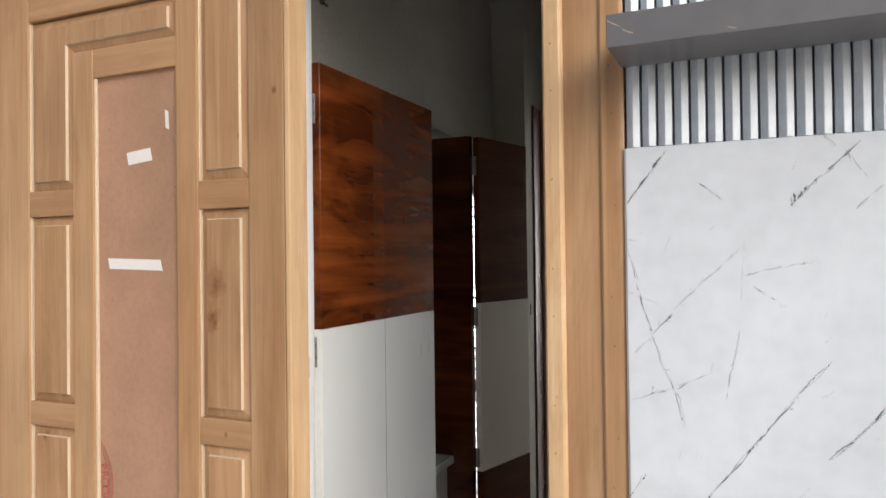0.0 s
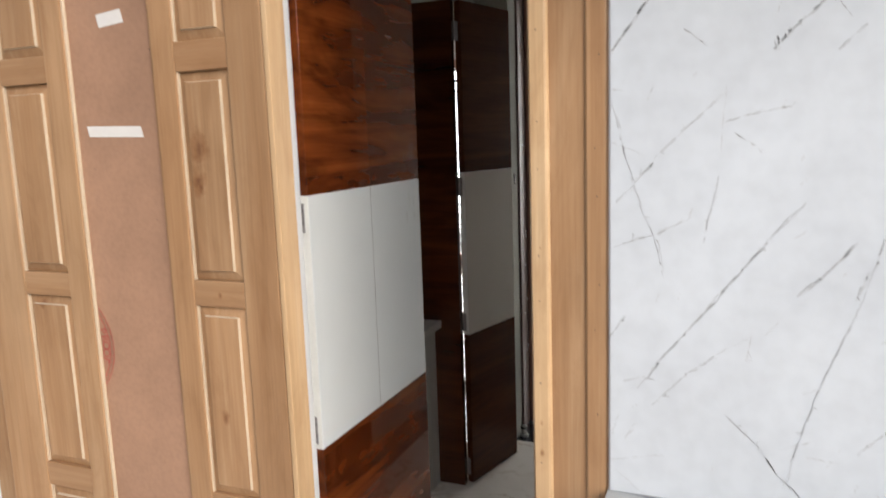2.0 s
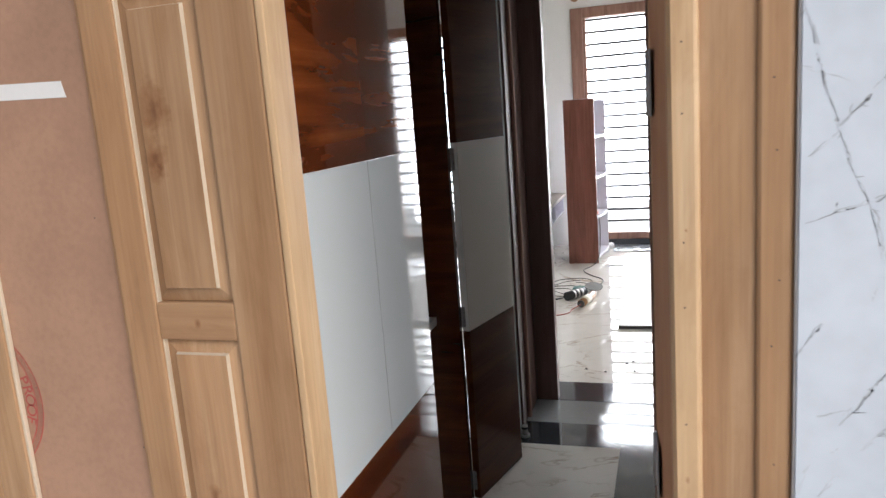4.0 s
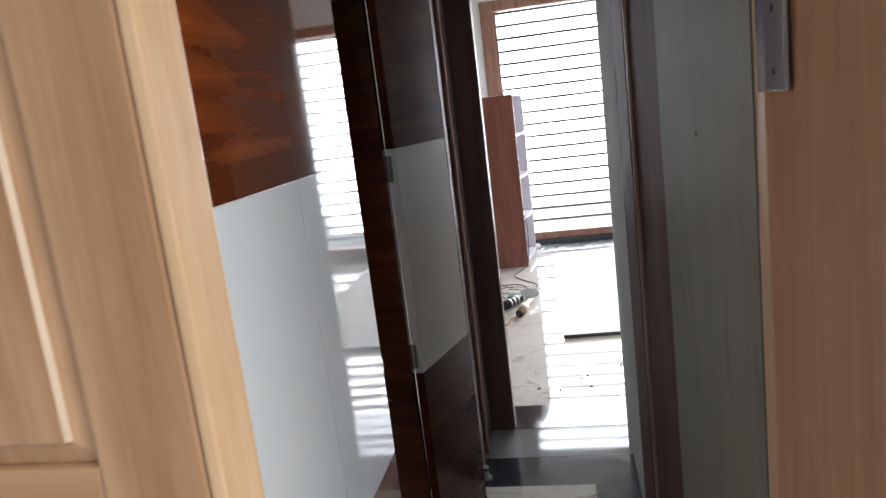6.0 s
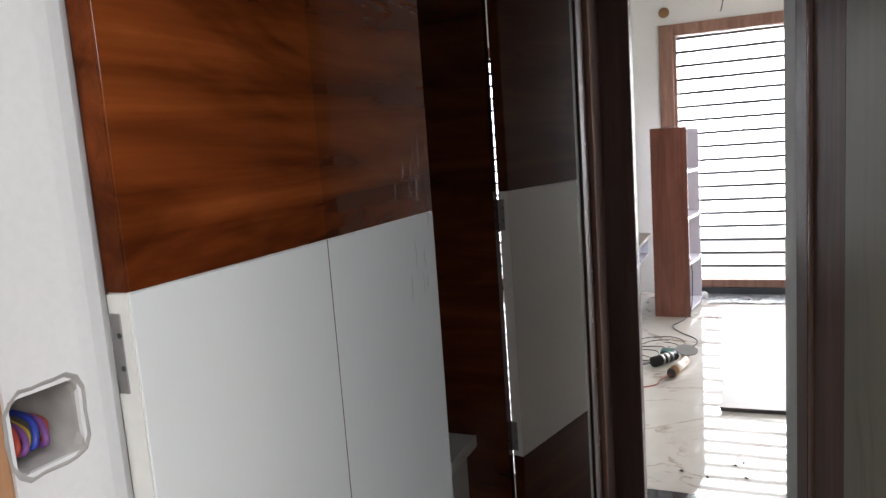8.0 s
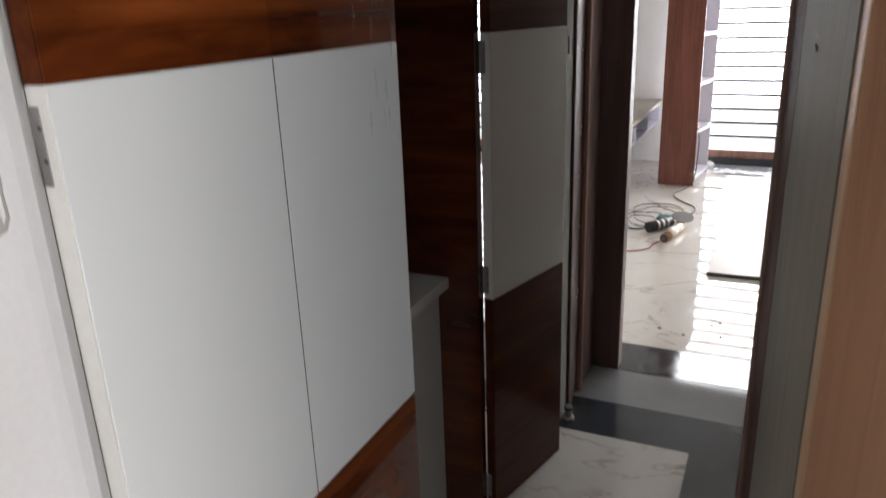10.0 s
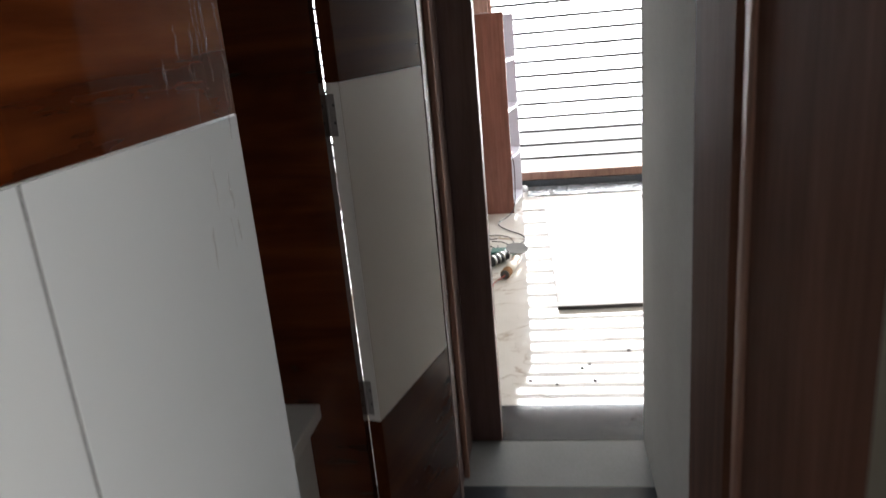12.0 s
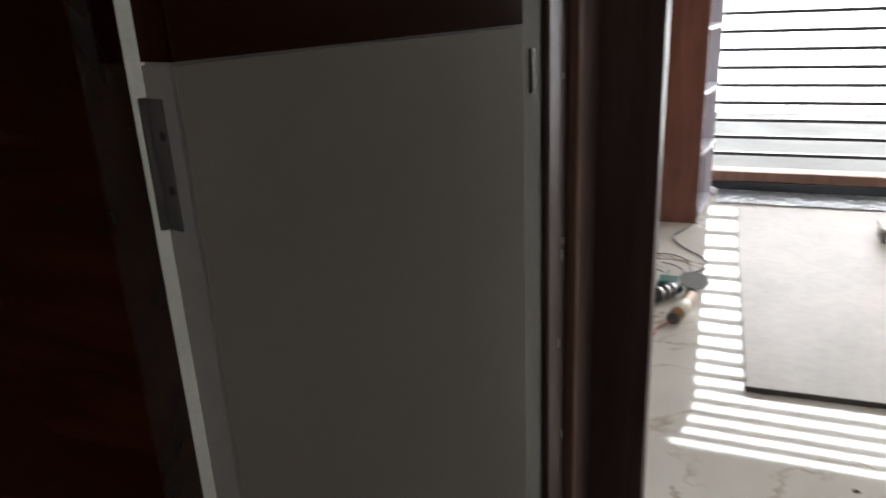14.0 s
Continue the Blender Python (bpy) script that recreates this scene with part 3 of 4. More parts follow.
for i in range(51):
    x = -0.1036 + i * 0.0266
    if proto is None:
        bm = upright(((-0.0117, 0.017), (-0.0115, 0.0075), (-0.0008, 0.0), (0.0008, 0.0), (0.0108, 0.0050), (0.0112, 0.017)), 0, 0.84)
        proto = part("flute", bm, FLUTE)
        mesh = proto.data
    else:
        proto = new("flute", mesh)
    proto.parent = flutes
    proto.location = Vector((x, 1.4305, 1.758)) - Vector((0.5, 1.45, 1.76))

beam = thing("stone_canopy_band", (0.5, 1.35, 1.89), "dark grey stone band with fine gold veins", "stone band", kind="structure")
part("band", box(-0.121, 1.25, 1.295, 1.429, 1.896, 1.948, 0.001, 1), BEAM, beam)

# ---- striped flush doors ----
def flush_door(w, name, label, seam, t):
    """A leaf in its own metres: width along +x, its back towards +y."""
    d = thing(name, (0, 0, 0), label, "door")
    part("core", box(0.001, w - 0.001, 0.001, t - 0.001, 0.012, 2.083), CORE_EDGE, d)
    cuts = [0.0015, seam - 0.0016, seam + 0.0016, w - 0.0015] if seam else [0.0015, w - 0.0015]
    for z0, z1, m, nm in ((1.390, 2.084, BROWN, "upper_panel"), (0.692, 1.388, WHITE_LAM, "middle_panel"), (0.012, 0.690, BROWN, "lower_panel")):
        for a, b in zip(cuts[::2], cuts[1::2]):
            # the door without a seam takes the shade-toned copies
            sheet = (m if seam else WHITE_LAM_SHADE) if m is not BROWN else BROWN_SHADE if not seam else BROWN_MID if a > 0.1 else BROWN
            part(nm, box(a, b, -0.0015, 0.001, z0, z1, 0.0003, 1), sheet, d)
        if seam:
            part("seam", box(seam - 0.0016, seam + 0.0016, -0.0008 if m is WHITE_LAM else -0.0013, 0.0009, z0, z1), SEAM if m is WHITE_LAM else BROWN_MID, d)
        part("edge_band", box(-0.0008, 0.001, 0.0, t, z0, z1), (BROWN if seam else BROWN_SHADE) if m is BROWN else CORE_EDGE, d)
        part("edge_band", box(w - 0.001, w + 0.0008, 0.0, t, z0, z1), BROWN if m is BROWN else CORE_EDGE, d)
    return d


def edge_hinges(d, t):
    """Four butt hinges let into the hanging edge: plate, knuckle at the back corner, two screws."""
    for z in (0.085, 0.745, 1.331, 1.965):
        hp = part("hinge", box(-0.0026, -0.0008, 0.0115, t, z - 0.039, z + 0.039, 0.0005, 1), HINGE_GREY, d, "steel butt hinge")
        part("knuckle", cyl(0.0032, (-0.003, t, z - 0.039), (-0.003, t, z + 0.039), 12), HINGE_GREY, hp)
        for k in (-0.014, 0.018):
            part("screw", cyl(0.0028, (-0.0031, 0.0142, z + k), (-0.0024, 0.0142, z + k), 10), DARK_METAL, hp)


d1 = flush_door(0.704, "striped_flush_door", "open glossy door in brown wood and white bands", 0.347, 0.026)
edge_hinges(d1, 0.026)
d1.matrix_world = pose(-0.951, 1.753, 0, 0, 0, 90)
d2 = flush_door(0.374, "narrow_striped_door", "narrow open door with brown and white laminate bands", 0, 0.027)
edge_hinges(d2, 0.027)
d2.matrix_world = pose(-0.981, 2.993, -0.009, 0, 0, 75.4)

# upright laminate board, and the counter in the recess
side = thing("laminate_partition", (-1.3, 2.97, 0), "glossy dark brown laminate partition board", "partition")
part("board", box(-1.60, -1.0060, 2.955, 2.987, 0.002, 2.075, 0.001, 1), BROWN_V, side)
counter = thing("low_counter", (-1.35, 2.7, 0), "low grey counter with pale stone top in recess", "counter")
part("body", box(-1.598, -1.124, 2.456, 2.952, 0.002, 0.715), CARCASS, counter)
part("top", box(-1.598, -1.092, 2.456, 2.953, 0.717, 0.748, 0.003), GREY_STONE, counter, "pale stone slab top")

# ---- inner doorway ----
inner = thing("inner_door_frame", (-0.9, 3.8, 0), "dark brown moulded frame of the inner doorway", "door frame", kind="structure")
part("jamb", box(-0.947, -0.820, 4.0, 4.07, 0, 2.32, 0.003), FRAME, inner)
# added dark strip: covers the pier face that side light made too bright
part("stop_strip", box(-1.09, -0.937, 3.488, 3.498, 0, 2.08, 0.002), FRAME, inner)
part("lining", box(-0.96, -0.936, 3.613, 3.998, 0, 2.32, 0.002), FRAME, inner)
part("moulding", box(-0.936, -0.926, 3.62, 3.68, 0, 2.32, 0.004), FRAME, inner)
# this moulding's bright line is put into its colour by the lit tone
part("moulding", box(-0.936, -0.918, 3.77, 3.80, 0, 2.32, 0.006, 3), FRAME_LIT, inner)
part("moulding", box(-0.936, -0.928, 3.84, 3.99, 0, 2.32, 0.003), FRAME, inner)
part("head", box(-0.819, -0.102, 4.03, 4.25, 2.20, 2.318, 0.003), FRAME, inner)

side_frame = thing("corridor_side_frame", (-0.29, 2.75, 0), "brown moulded door frame on the corridor wall", "door frame", kind="structure")
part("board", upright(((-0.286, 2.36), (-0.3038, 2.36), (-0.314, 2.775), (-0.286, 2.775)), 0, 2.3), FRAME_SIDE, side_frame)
# bead in the lit tone, light painted against the darker boards
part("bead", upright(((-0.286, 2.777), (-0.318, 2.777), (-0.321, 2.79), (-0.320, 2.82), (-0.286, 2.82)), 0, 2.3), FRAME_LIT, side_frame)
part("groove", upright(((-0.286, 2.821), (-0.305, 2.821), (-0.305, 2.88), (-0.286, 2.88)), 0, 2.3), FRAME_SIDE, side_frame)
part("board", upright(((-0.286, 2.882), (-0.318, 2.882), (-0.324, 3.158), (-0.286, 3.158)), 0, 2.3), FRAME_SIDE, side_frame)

def tile_face(y):
    """The corridor tiling runs slightly out of square."""
    return -0.2905 - 0.0203 * (y - 1.712)


rtile = thing("corridor_tile_cladding", (-0.29, 2.0, 0), "veined corridor wall tiles, shade put into their colour", "wall tile", kind="structure")
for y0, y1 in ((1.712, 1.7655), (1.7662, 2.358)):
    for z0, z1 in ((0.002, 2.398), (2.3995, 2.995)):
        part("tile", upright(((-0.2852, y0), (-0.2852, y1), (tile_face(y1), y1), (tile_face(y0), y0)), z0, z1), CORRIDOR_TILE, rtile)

# ---- room window ----
win = thing("window_1", (0.1, 8.25, 0.1), "wide brown timber window with horizontal slats", "window", kind="structure")
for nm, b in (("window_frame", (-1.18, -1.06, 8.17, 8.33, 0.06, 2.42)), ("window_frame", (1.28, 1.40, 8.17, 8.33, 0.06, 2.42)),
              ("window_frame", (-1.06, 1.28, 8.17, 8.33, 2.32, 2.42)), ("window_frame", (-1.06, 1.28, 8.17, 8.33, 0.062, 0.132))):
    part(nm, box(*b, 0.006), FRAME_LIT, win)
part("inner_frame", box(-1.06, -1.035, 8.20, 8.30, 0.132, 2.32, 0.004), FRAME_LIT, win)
part("window_sill", box(-1.18, 1.40, 8.16, 8.33, 0.0, 0.06, 0.003), GRANITE, win, "black granite sill")
for i in range(18):
    z = 0.246 + i * 0.1208
    part("slat", box(-1.035, 1.28, 8.240, 8.300, z - 0.011, z + 0.011, 0.002, 1), BAR, win)
far_win = thing("window_2", (-2.85, 8.25, 0.1), "brown timber window with horizontal slats in the side area", "window", kind="structure")
for b in ((-3.40, -3.30, 8.17, 8.33, 0.06, 2.42), (-2.40, -2.30, 8.17, 8.33, 0.06, 2.42), (-3.30, -2.40, 8.17, 8.33, 2.32, 2.42), (-3.30, -2.40, 8.17, 8.33, 0.062, 0.132)):
    part("window_frame", box(*b, 0.006), FRAME_LIT, far_win)
part("window_sill", box(-3.40, -2.30, 8.16, 8.33, 0.0, 0.06, 0.003), GRANITE, far_win, "black granite sill")
for i in range(18):
    z = 0.246 + i * 0.1208
    part("slat", box(-3.30, -2.40, 8.240, 8.300, z - 0.011, z + 0.011, 0.002, 1), BAR, far_win)
back = tagged(part("backdrop", box(-9, 9, 12.0, 12.05, -0.04, 9), SKY_GLOW), "bright hazy daylight outside the window", "backdrop", kind="structure")

# ---- room things ----
shelf = thing("shelf_unit", (-1.03, 7.5, 0), "red-brown open shelf unit with lilac-white inside", "shelf")
part("side_panel", box(-1.168, -0.892, 7.266, 7.285, 0.0, 1.52, 0.001, 1), SHELF_RED, shelf)
part("back_panel", box(-1.168, -1.150, 7.286, 7.80, 0.0, 1.52), SHELF_WHITE, shelf)
part("side_panel", box(-1.149, -0.838, 7.785, 7.80, 0.0, 1.52, 0.001, 1), SHELF_WHITE, shelf)
for z in (0.05, 0.42, 0.79, 1.16, 1.502):
    part("shelf_board", upright(((-1.149, 7.286), (-0.892, 7.286), (-0.840, 7.60), (-0.840, 7.784), (-1.149, 7.784)), z, z + 0.020), SHELF_WHITE, shelf)
board = thing("plywood_sheet", (-0.05, 6.4, 0), "pale plywood sheet lying on the floor", "board")
bm = upright(((-0.592, 5.225), (0.55, 5.265), (0.60, 7.70), (-0.668, 7.64)), 0.004, 0.024)
part("sheet", bm, BOARD_TOP, board)
part("edge", upright(((-0.592, 5.221), (0.55, 5.261), (0.55, 5.2635), (-0.592, 5.2235)), 0.003, 0.0235), BOARD_EDGE, board, "dark front edge")

# ---- marks and fixtures at the entrance ----
rng = random.Random(7)


def veins(segments, width, gaps, material, y, parent, swap=False):
    """Thin broken lines printed on a tile, each with a jittered course and width."""
    bm = bmesh.new()
    for x0, z0, x1, z1 in segments:
        a, b = Vector((x0, 0, z0)), Vector((x1, 0, z1))
        d = b - a
        side_way = Vector((-d.z, 0, d.x)).normalized()
        n = max(6, int(d.length / 0.006))
        off, prev = 0.0, None
        for i in range(n + 1):
            off = 0.75 * off + rng.uniform(-0.0011, 0.0011)
            p = a + d * (i / n) + side_way * off
            w = width * rng.uniform(0.35, 1.4) * (rng.choice((1, 1, 1, 1, 1, 2.2))) * (0.4 + 0.6 * math.sin(math.pi * min(1, max(0, i / n))))
            pair = (p + side_way * w / 2, p - side_way * w / 2)
            if prev and rng.random() > gaps:
                q = (prev[0], prev[1], pair[1], pair[0])
                bm.faces.new([bm.verts.new((tile_face(v.x) - 0.0004, v.x, v.z) if swap else (v.x, y, v.z)) for v in q])
            prev = pair
    return tagged(part("printed_veins", bm, material, parent), kind="stuff")


def vein_lines(lines, width, solid, material, y, parent, wander=0.0009, twigs=0.0):
    """Printed veins: each line bends through its points, wanders, swells, breaks into runs and throws short twigs."""
    bm = bmesh.new()
    todo = [(line, True) for line in lines]
    while todo:
        line, main = todo.pop(0)
        pts = [Vector((line[k], 0, line[k + 1])) for k in range(0, len(line), 2)]
        total = sum((b - a).length for a, b in zip(pts, pts[1:]))
        off, drift, prev, done, draw, left = 0.0, 0.0, None, 0.0, True, rng.uniform(0.01, 0.04)
        for a, b in zip(pts, pts[1:]):
            d = b - a
            across = Vector((-d.z, 0, d.x)).normalized()
            n = max(2, int(d.length / 0.0026))
            for i in range(n):
                off = 0.90 * off + rng.uniform(-wander, wander)
                p = a + d * (i / n) + across * (off + rng.uniform(-0.3, 0.3) * wander)
                done += d.length / n
                left -= d.length / n
                if left < 0:
                    draw = not draw or rng.random() < solid
                    left = rng.uniform(0.003, 0.020) * (1.6 if draw else 0.6)
                swell = 0.25 + 0.9 * max(0.0, noise.noise(Vector((done * 55, line[0] * 50, 0))) + 0.25) + (1.1 if rng.random() < 0.05 else 0)
                w = width * swell * min(1.0, 0.3 + 4 * min(done, max(0.0, total - done)) / total)
                pair = (p + across * w / 2, p - across * w / 2)
                if prev and draw:
                    bm.faces.new([bm.verts.new((v.x, y, v.z)) for v in (prev[0], prev[1], pair[1], pair[0])])
                if main and rng.random() < twigs:
                    q = p + Matrix.Rotation(rng.choice((-1, 1)) * rng.uniform(0.4, 1.2), 3, "Y") @ d.normalized() * rng.uniform(0.005, 0.018)
                    todo.append(((p.x, p.z, q.x, q.z), False))
                prev = pair
    return tagged(part("printed_veins", bm, material, parent), kind="stuff")


BOLD = ((-0.068, 1.071, -0.050, 1.092, -0.029, 1.126, 0.004, 1.167, 0.037, 1.208, 0.072, 1.256, 0.130, 1.330, 0.145, 1.351), (-0.075, 1.439, -0.042, 1.476),
        (0.185, 1.252, 0.221, 1.285, 0.271, 1.345), (0.146, 0.968, 0.167, 0.936), (-0.114, 1.660, -0.046, 1.752), (0.138, 1.647, 0.195, 1.703, 0.238, 1.746))
CRACKS = ((-0.114, 1.582, -0.087, 1.477, -0.063, 1.395, -0.037, 1.331, -0.023, 1.269), (0.145, 1.351, 0.194, 1.406), (0.219, 1.726, 0.234, 1.703, 0.248, 1.683),
          (0.355, 1.498, 0.333, 1.431, 0.305, 1.348, 0.280, 1.249, 0.251, 1.175, 0.221, 1.090, 0.195, 0.997, 0.175, 0.914), (0.187, 1.756, 0.204, 1.734),
          (0.062, 1.448, 0.048, 1.379, 0.039, 1.333), (0.081, 1.037, 0.145, 0.977), (0.167, 0.936, 0.190, 0.920, 0.208, 0.900), (0.199, 0.896, 0.237, 0.866))
FINE = ((0.337, 1.424, 0.326, 1.395), (0.285, 1.295, 0.269, 1.245), (-0.044, 1.039, 0.007, 1.095, 0.065, 1.143), (-0.118, 1.159, -0.086, 1.205),
        (0.282, 0.993, 0.332, 1.046, 0.372, 1.098), (-0.075, 1.432, -0.107, 1.402), (-0.042, 1.478, 0.026, 1.546, 0.069, 1.586), (0.070, 1.537, 0.118, 1.550, 0.172, 1.559),
        (-0.111, 1.326, -0.036, 1.352, 0.021, 1.379), (0.083, 1.520, 0.132, 1.485), (0.003, 1.689, 0.040, 1.658), (0.229, 1.639, 0.269, 1.676),
        (0.350, 1.156, 0.359, 1.118, 0.354, 1.078), (0.390, 1.174, 0.383, 1.128))
SOFT = ((-0.118, 0.928, -0.048, 0.945, -0.018, 0.949), (-0.106, 0.909, -0.053, 0.870), (0.165, 0.984, 0.224, 1.008), (0.208, 0.977, 0.261, 0.972), (0.278, 0.906, 0.321, 0.920),
        (0.065, 1.143, 0.120, 1.181), (0.141, 1.183, 0.161, 1.209), (0.120, 1.186, 0.111, 1.136, 0.124, 1.138), (-0.092, 1.081, -0.057, 1.092), (0.199, 1.088, 0.234, 1.098),
        (0.307, 1.181, 0.349, 1.220), (-0.114, 1.600, -0.093, 1.595), (-0.117, 1.510, -0.063, 1.489), (0.083, 0.874, 0.111, 0.868), (-0.113, 0.975, -0.100, 1.019), (-0.089, 0.973, -0.065, 1.009),
        (-0.054, 1.578, -0.043, 1.606), (0.300, 1.560, 0.340, 1.600), (0.071, 1.594, 0.063, 1.489))
vein_lines(BOLD, 0.0028, 0.9, VEIN_PALE, YT - 0.0002, clad, 0.0007)
vein_lines(BOLD, 0.0017, 0.6, VEIN_SOFT, YT - 0.00035, clad, 0.0009, 0.02)
vein_lines(BOLD, 0.0023, 0.45, VEIN, YT - 0.0005, clad, 0.0009, 0.03)
vein_lines(CRACKS, 0.0011, 0.6, VEIN_SOFT, YT - 0.00035, clad, 0.0011, 0.02)
vein_lines(CRACKS, 0.0011, 0.5, VEIN, YT - 0.0005, clad, 0.0007, 0.02)
vein_lines(FINE, 0.0012, 0.55, VEIN_PALE, YT - 0.0002, clad, 0.0007)
vein_lines(FINE, 0.0009, 0.2, VEIN_SOFT, YT - 0.00035, clad, 0.0009, 0.02)
vein_lines(FINE, 0.0011, 0.02, VEIN, YT - 0.0005, clad, 0.0009, 0.02)
vein_lines(SOFT, 0.0010, 0.5, VEIN_PALE, YT - 0.0002, clad, 0.0009)
vein_lines(SOFT, 0.0007, 0.1, VEIN_SOFT, YT - 0.00035, clad, 0.0009, 0.02)
specks = []
for i in range(46):
    x, z, a = rng.uniform(-0.10, 0.9), rng.uniform(0.9, 1.74), rng.uniform(0.6, 1.3)
    k = rng.uniform(0.006, 0.022)
    specks.append((x, z, x + k * math.cos(a), z + k * math.sin(a)))
veins(specks, 0.0014, 0.25, VEIN_PALE, YT - 0.0005, clad)
veins(((2.283, 0.972, 2.16, 0.971), (2.022, 0.982, 1.906, 0.980), (2.12, 1.409, 1.995, 1.411)), 0.0018, 0.05, VEIN, 0, rtile, True)
veins(((-0.120, 1.938, -0.099, 1.924), (-0.099, 1.924, -0.076, 1.912), (0.055, 1.905, 0.068, 1.901), (0.18, 1.935, 0.225, 1.929), (0.36, 1.93, 0.40, 1.912)), 0.0013, 0.1, GOLD, 1.2945, beam)

# red round maker's stamp on the plywood, half under the bead
stamp = thing("ink_stamp", (-1.29, 1.372, 1.058), "faded red round ink stamp on the plywood", "stamp")
SC, SY = Vector((-1.395, 0, 1.066)), YF + 0.0115
for r0, r1, ink in ((0.1335, 0.1318, RED_INK), (0.1316, 0.1214, FAINT_INK), (0.1212, 0.1195, RED_INK)):
    bm = bmesh.new()
    lim = math.acos(0.094 / r0)
    n = 40
    rows = [[bm.verts.new((SC.x + r * math.cos(t), SY, SC.z + r * 1.02 * math.sin(t))) for r in (r0, r1)] for t in [-lim + 2 * lim * i / n for i in range(n + 1)]]
    for p, q in zip(rows, rows[1:]):
        bm.faces.new((p[0], p[1], q[1], q[0]))
    part("ring", bm, ink, stamp)
bm = bmesh.new()
for k, letter in enumerate("PROOF"):
    cu = bpy.data.curves.new("letter", "FONT")
    cu.body, cu.size, cu.align_x, cu.align_y = letter, 0.029, "CENTER", "CENTER"
    tmp = bpy.data.objects.new("tmp", cu)
    me = bpy.data.meshes.new_from_object(tmp)
    bpy.data.objects.remove(tmp)
    t = radians(20 - 9.4 * k)
    me.transform(Matrix.Translation((SC.x + 0.108 * math.cos(t), SY - 0.0002, SC.z + 0.108 * math.sin(t))) @ Euler((radians(90), radians(90) - t, 0)).to_matrix().to_4x4())
    bm.from_mesh(me)
    bpy.data.meshes.remove(me)
part("lettering", bm, RED_INK, stamp)

# open switch box in the plaster, with a chipped rim and loose wires
SBY, SBZ = 1.649, 1.302
sw = thing("switch_box", (-0.943, SBY, SBZ), "open recessed switch box with loose coloured wires", "switch box")
bm = bmesh.new()
n = 24
ring = []
for i in range(n):
    t = 2 * math.pi * i / n
    cy, cz = math.cos(t), math.sin(t)
    k = min(1 / max(abs(cy), abs(cz)), 1.2)
    ragged = rng.uniform(-0.001, 0.002)
    ring.append([bm.verts.new((x, SBY + r * cy * k, SBZ + r * cz * k)) for x, r in
                 ((-0.9426, 0.0368 + ragged), (-0.9421, 0.0350 + ragged), (-0.9440, 0.0325), (-0.9500, 0.0300), (-0.9800, 0.0292), (-1.0300, 0.0285))])
for p, q in zip(ring, ring[1:] + ring[:1]):
    for a in range(5):
        bm.faces.new((p[a], p[a + 1], q[a + 1], q[a])).smooth = a > 2
bm.faces.new([p[5] for p in ring])
part("box", bm, BOX_DARK, sw)
for k, m in enumerate((WIRE_BLUE, RED_RUBBER, WIRE_VIOLET, WIRE_YELLOW, WIRE_BLUE, WIRE_VIOLET, RED_RUBBER)):
    y = SBY - 0.024 + k * 0.0058
    out = -0.958 + 0.004 * (k % 3)
    ob = cable(((-1.028, y + 0.006, SBZ + 0.016 - 0.003 * k), (-0.975, y + 0.008, SBZ + 0.008 - 0.004 * (k % 4)), (out, y - 0.002, SBZ - 0.010), (out - 0.006, y - 0.006 + 0.004 * (k % 2), SBZ - 0.022), (-1.026, y + 0.002, SBZ - 0.018)), 0.0029, "wire", m, "")
    ob.parent = sw
    ob.matrix_parent_inverse = Matrix.Translation((0.943, -SBY, -SBZ))
conduit = thing("conduit_end", (-1.10, 2.002, 2.347), "open conduit end with wire stub in the wall", "conduit")
part("ring", cyl(0.013, (-1.1002, 2.002, 2.347), (-1.097, 2.002, 2.347), 18), DARK_METAL, conduit)
part("wire_stub", cyl(0.003, (-1.098, 2.004, 2.342), (-1.083, 2.008, 2.329), 8), BLACK_RUBBER, conduit)

# dried glue on the striped door's free end, its glints painted in
glue = thing("glue_smears", (-0.9505, 2.39, 1.45), "dried clear glue smears on the striped door", "glue")
for k in range(22):
    on_wood = k < 17
    y, z = (rng.gauss(2.392, 0.026), rng.uniform(1.43, 1.55)) if on_wood else (rng.gauss(2.385, 0.022), rng.uniform(1.26, 1.375))
    h, w, n = rng.uniform(0.02, 0.09) if on_wood else rng.uniform(0.02, 0.06), rng.uniform(0.0011, 0.0036), 9
    bm, rows, off = bmesh.new(), [], 0.0
    for i in range(n + 1):
        off = 0.8 * off + rng.uniform(-0.002, 0.002)
        ww = w * rng.uniform(0.4, 1.3) * math.sin(math.pi * (0.06 + 0.88 * i / n))
        c, zz = min(y, 2.445) + off, z - h * i / n
        rows.append([bm.verts.new(v) for v in ((-0.9495, c - ww, zz), (-0.9495 + 0.35 * ww + 0.0002, c, zz), (-0.9495, c + ww, zz))])
    for p, q in zip(rows, rows[1:]):
        for i in (0, 1):
            bm.faces.new((p[i], p[i + 1], q[i + 1], q[i])).smooth = True
    part("smear", bm, GLUE, glue)

# latch keeper and stopper by the inner frame
keeper = thing("latch_keeper", (-0.935, 3.56, 1.32), "dark metal latch keeper on the plaster strip", "latch")
part("plate", box(-0.945, -0.931, 3.551, 3.573, 1.290, 1.345, 0.006, 3), BOARD_EDGE, keeper)
stopper = thing("door_stopper", (-0.915, 3.56, 0), "grey door stopper on the floor by the frame", "door stopper")
part("base", cyl(0.022, (-0.910, 3.56, 0), (-0.910, 3.56, 0.012), 18), STEEL, stopper)
part("post", cyl(0.013, (-0.910, 3.56, 0.012), (-0.910, 3.56, 0.055), 16), STEEL, stopper)
part("rubber", cyl(0.016, (-0.910, 3.56, 0.040), (-0.910, 3.56, 0.050), 16), BLACK_RUBBER, stopper)
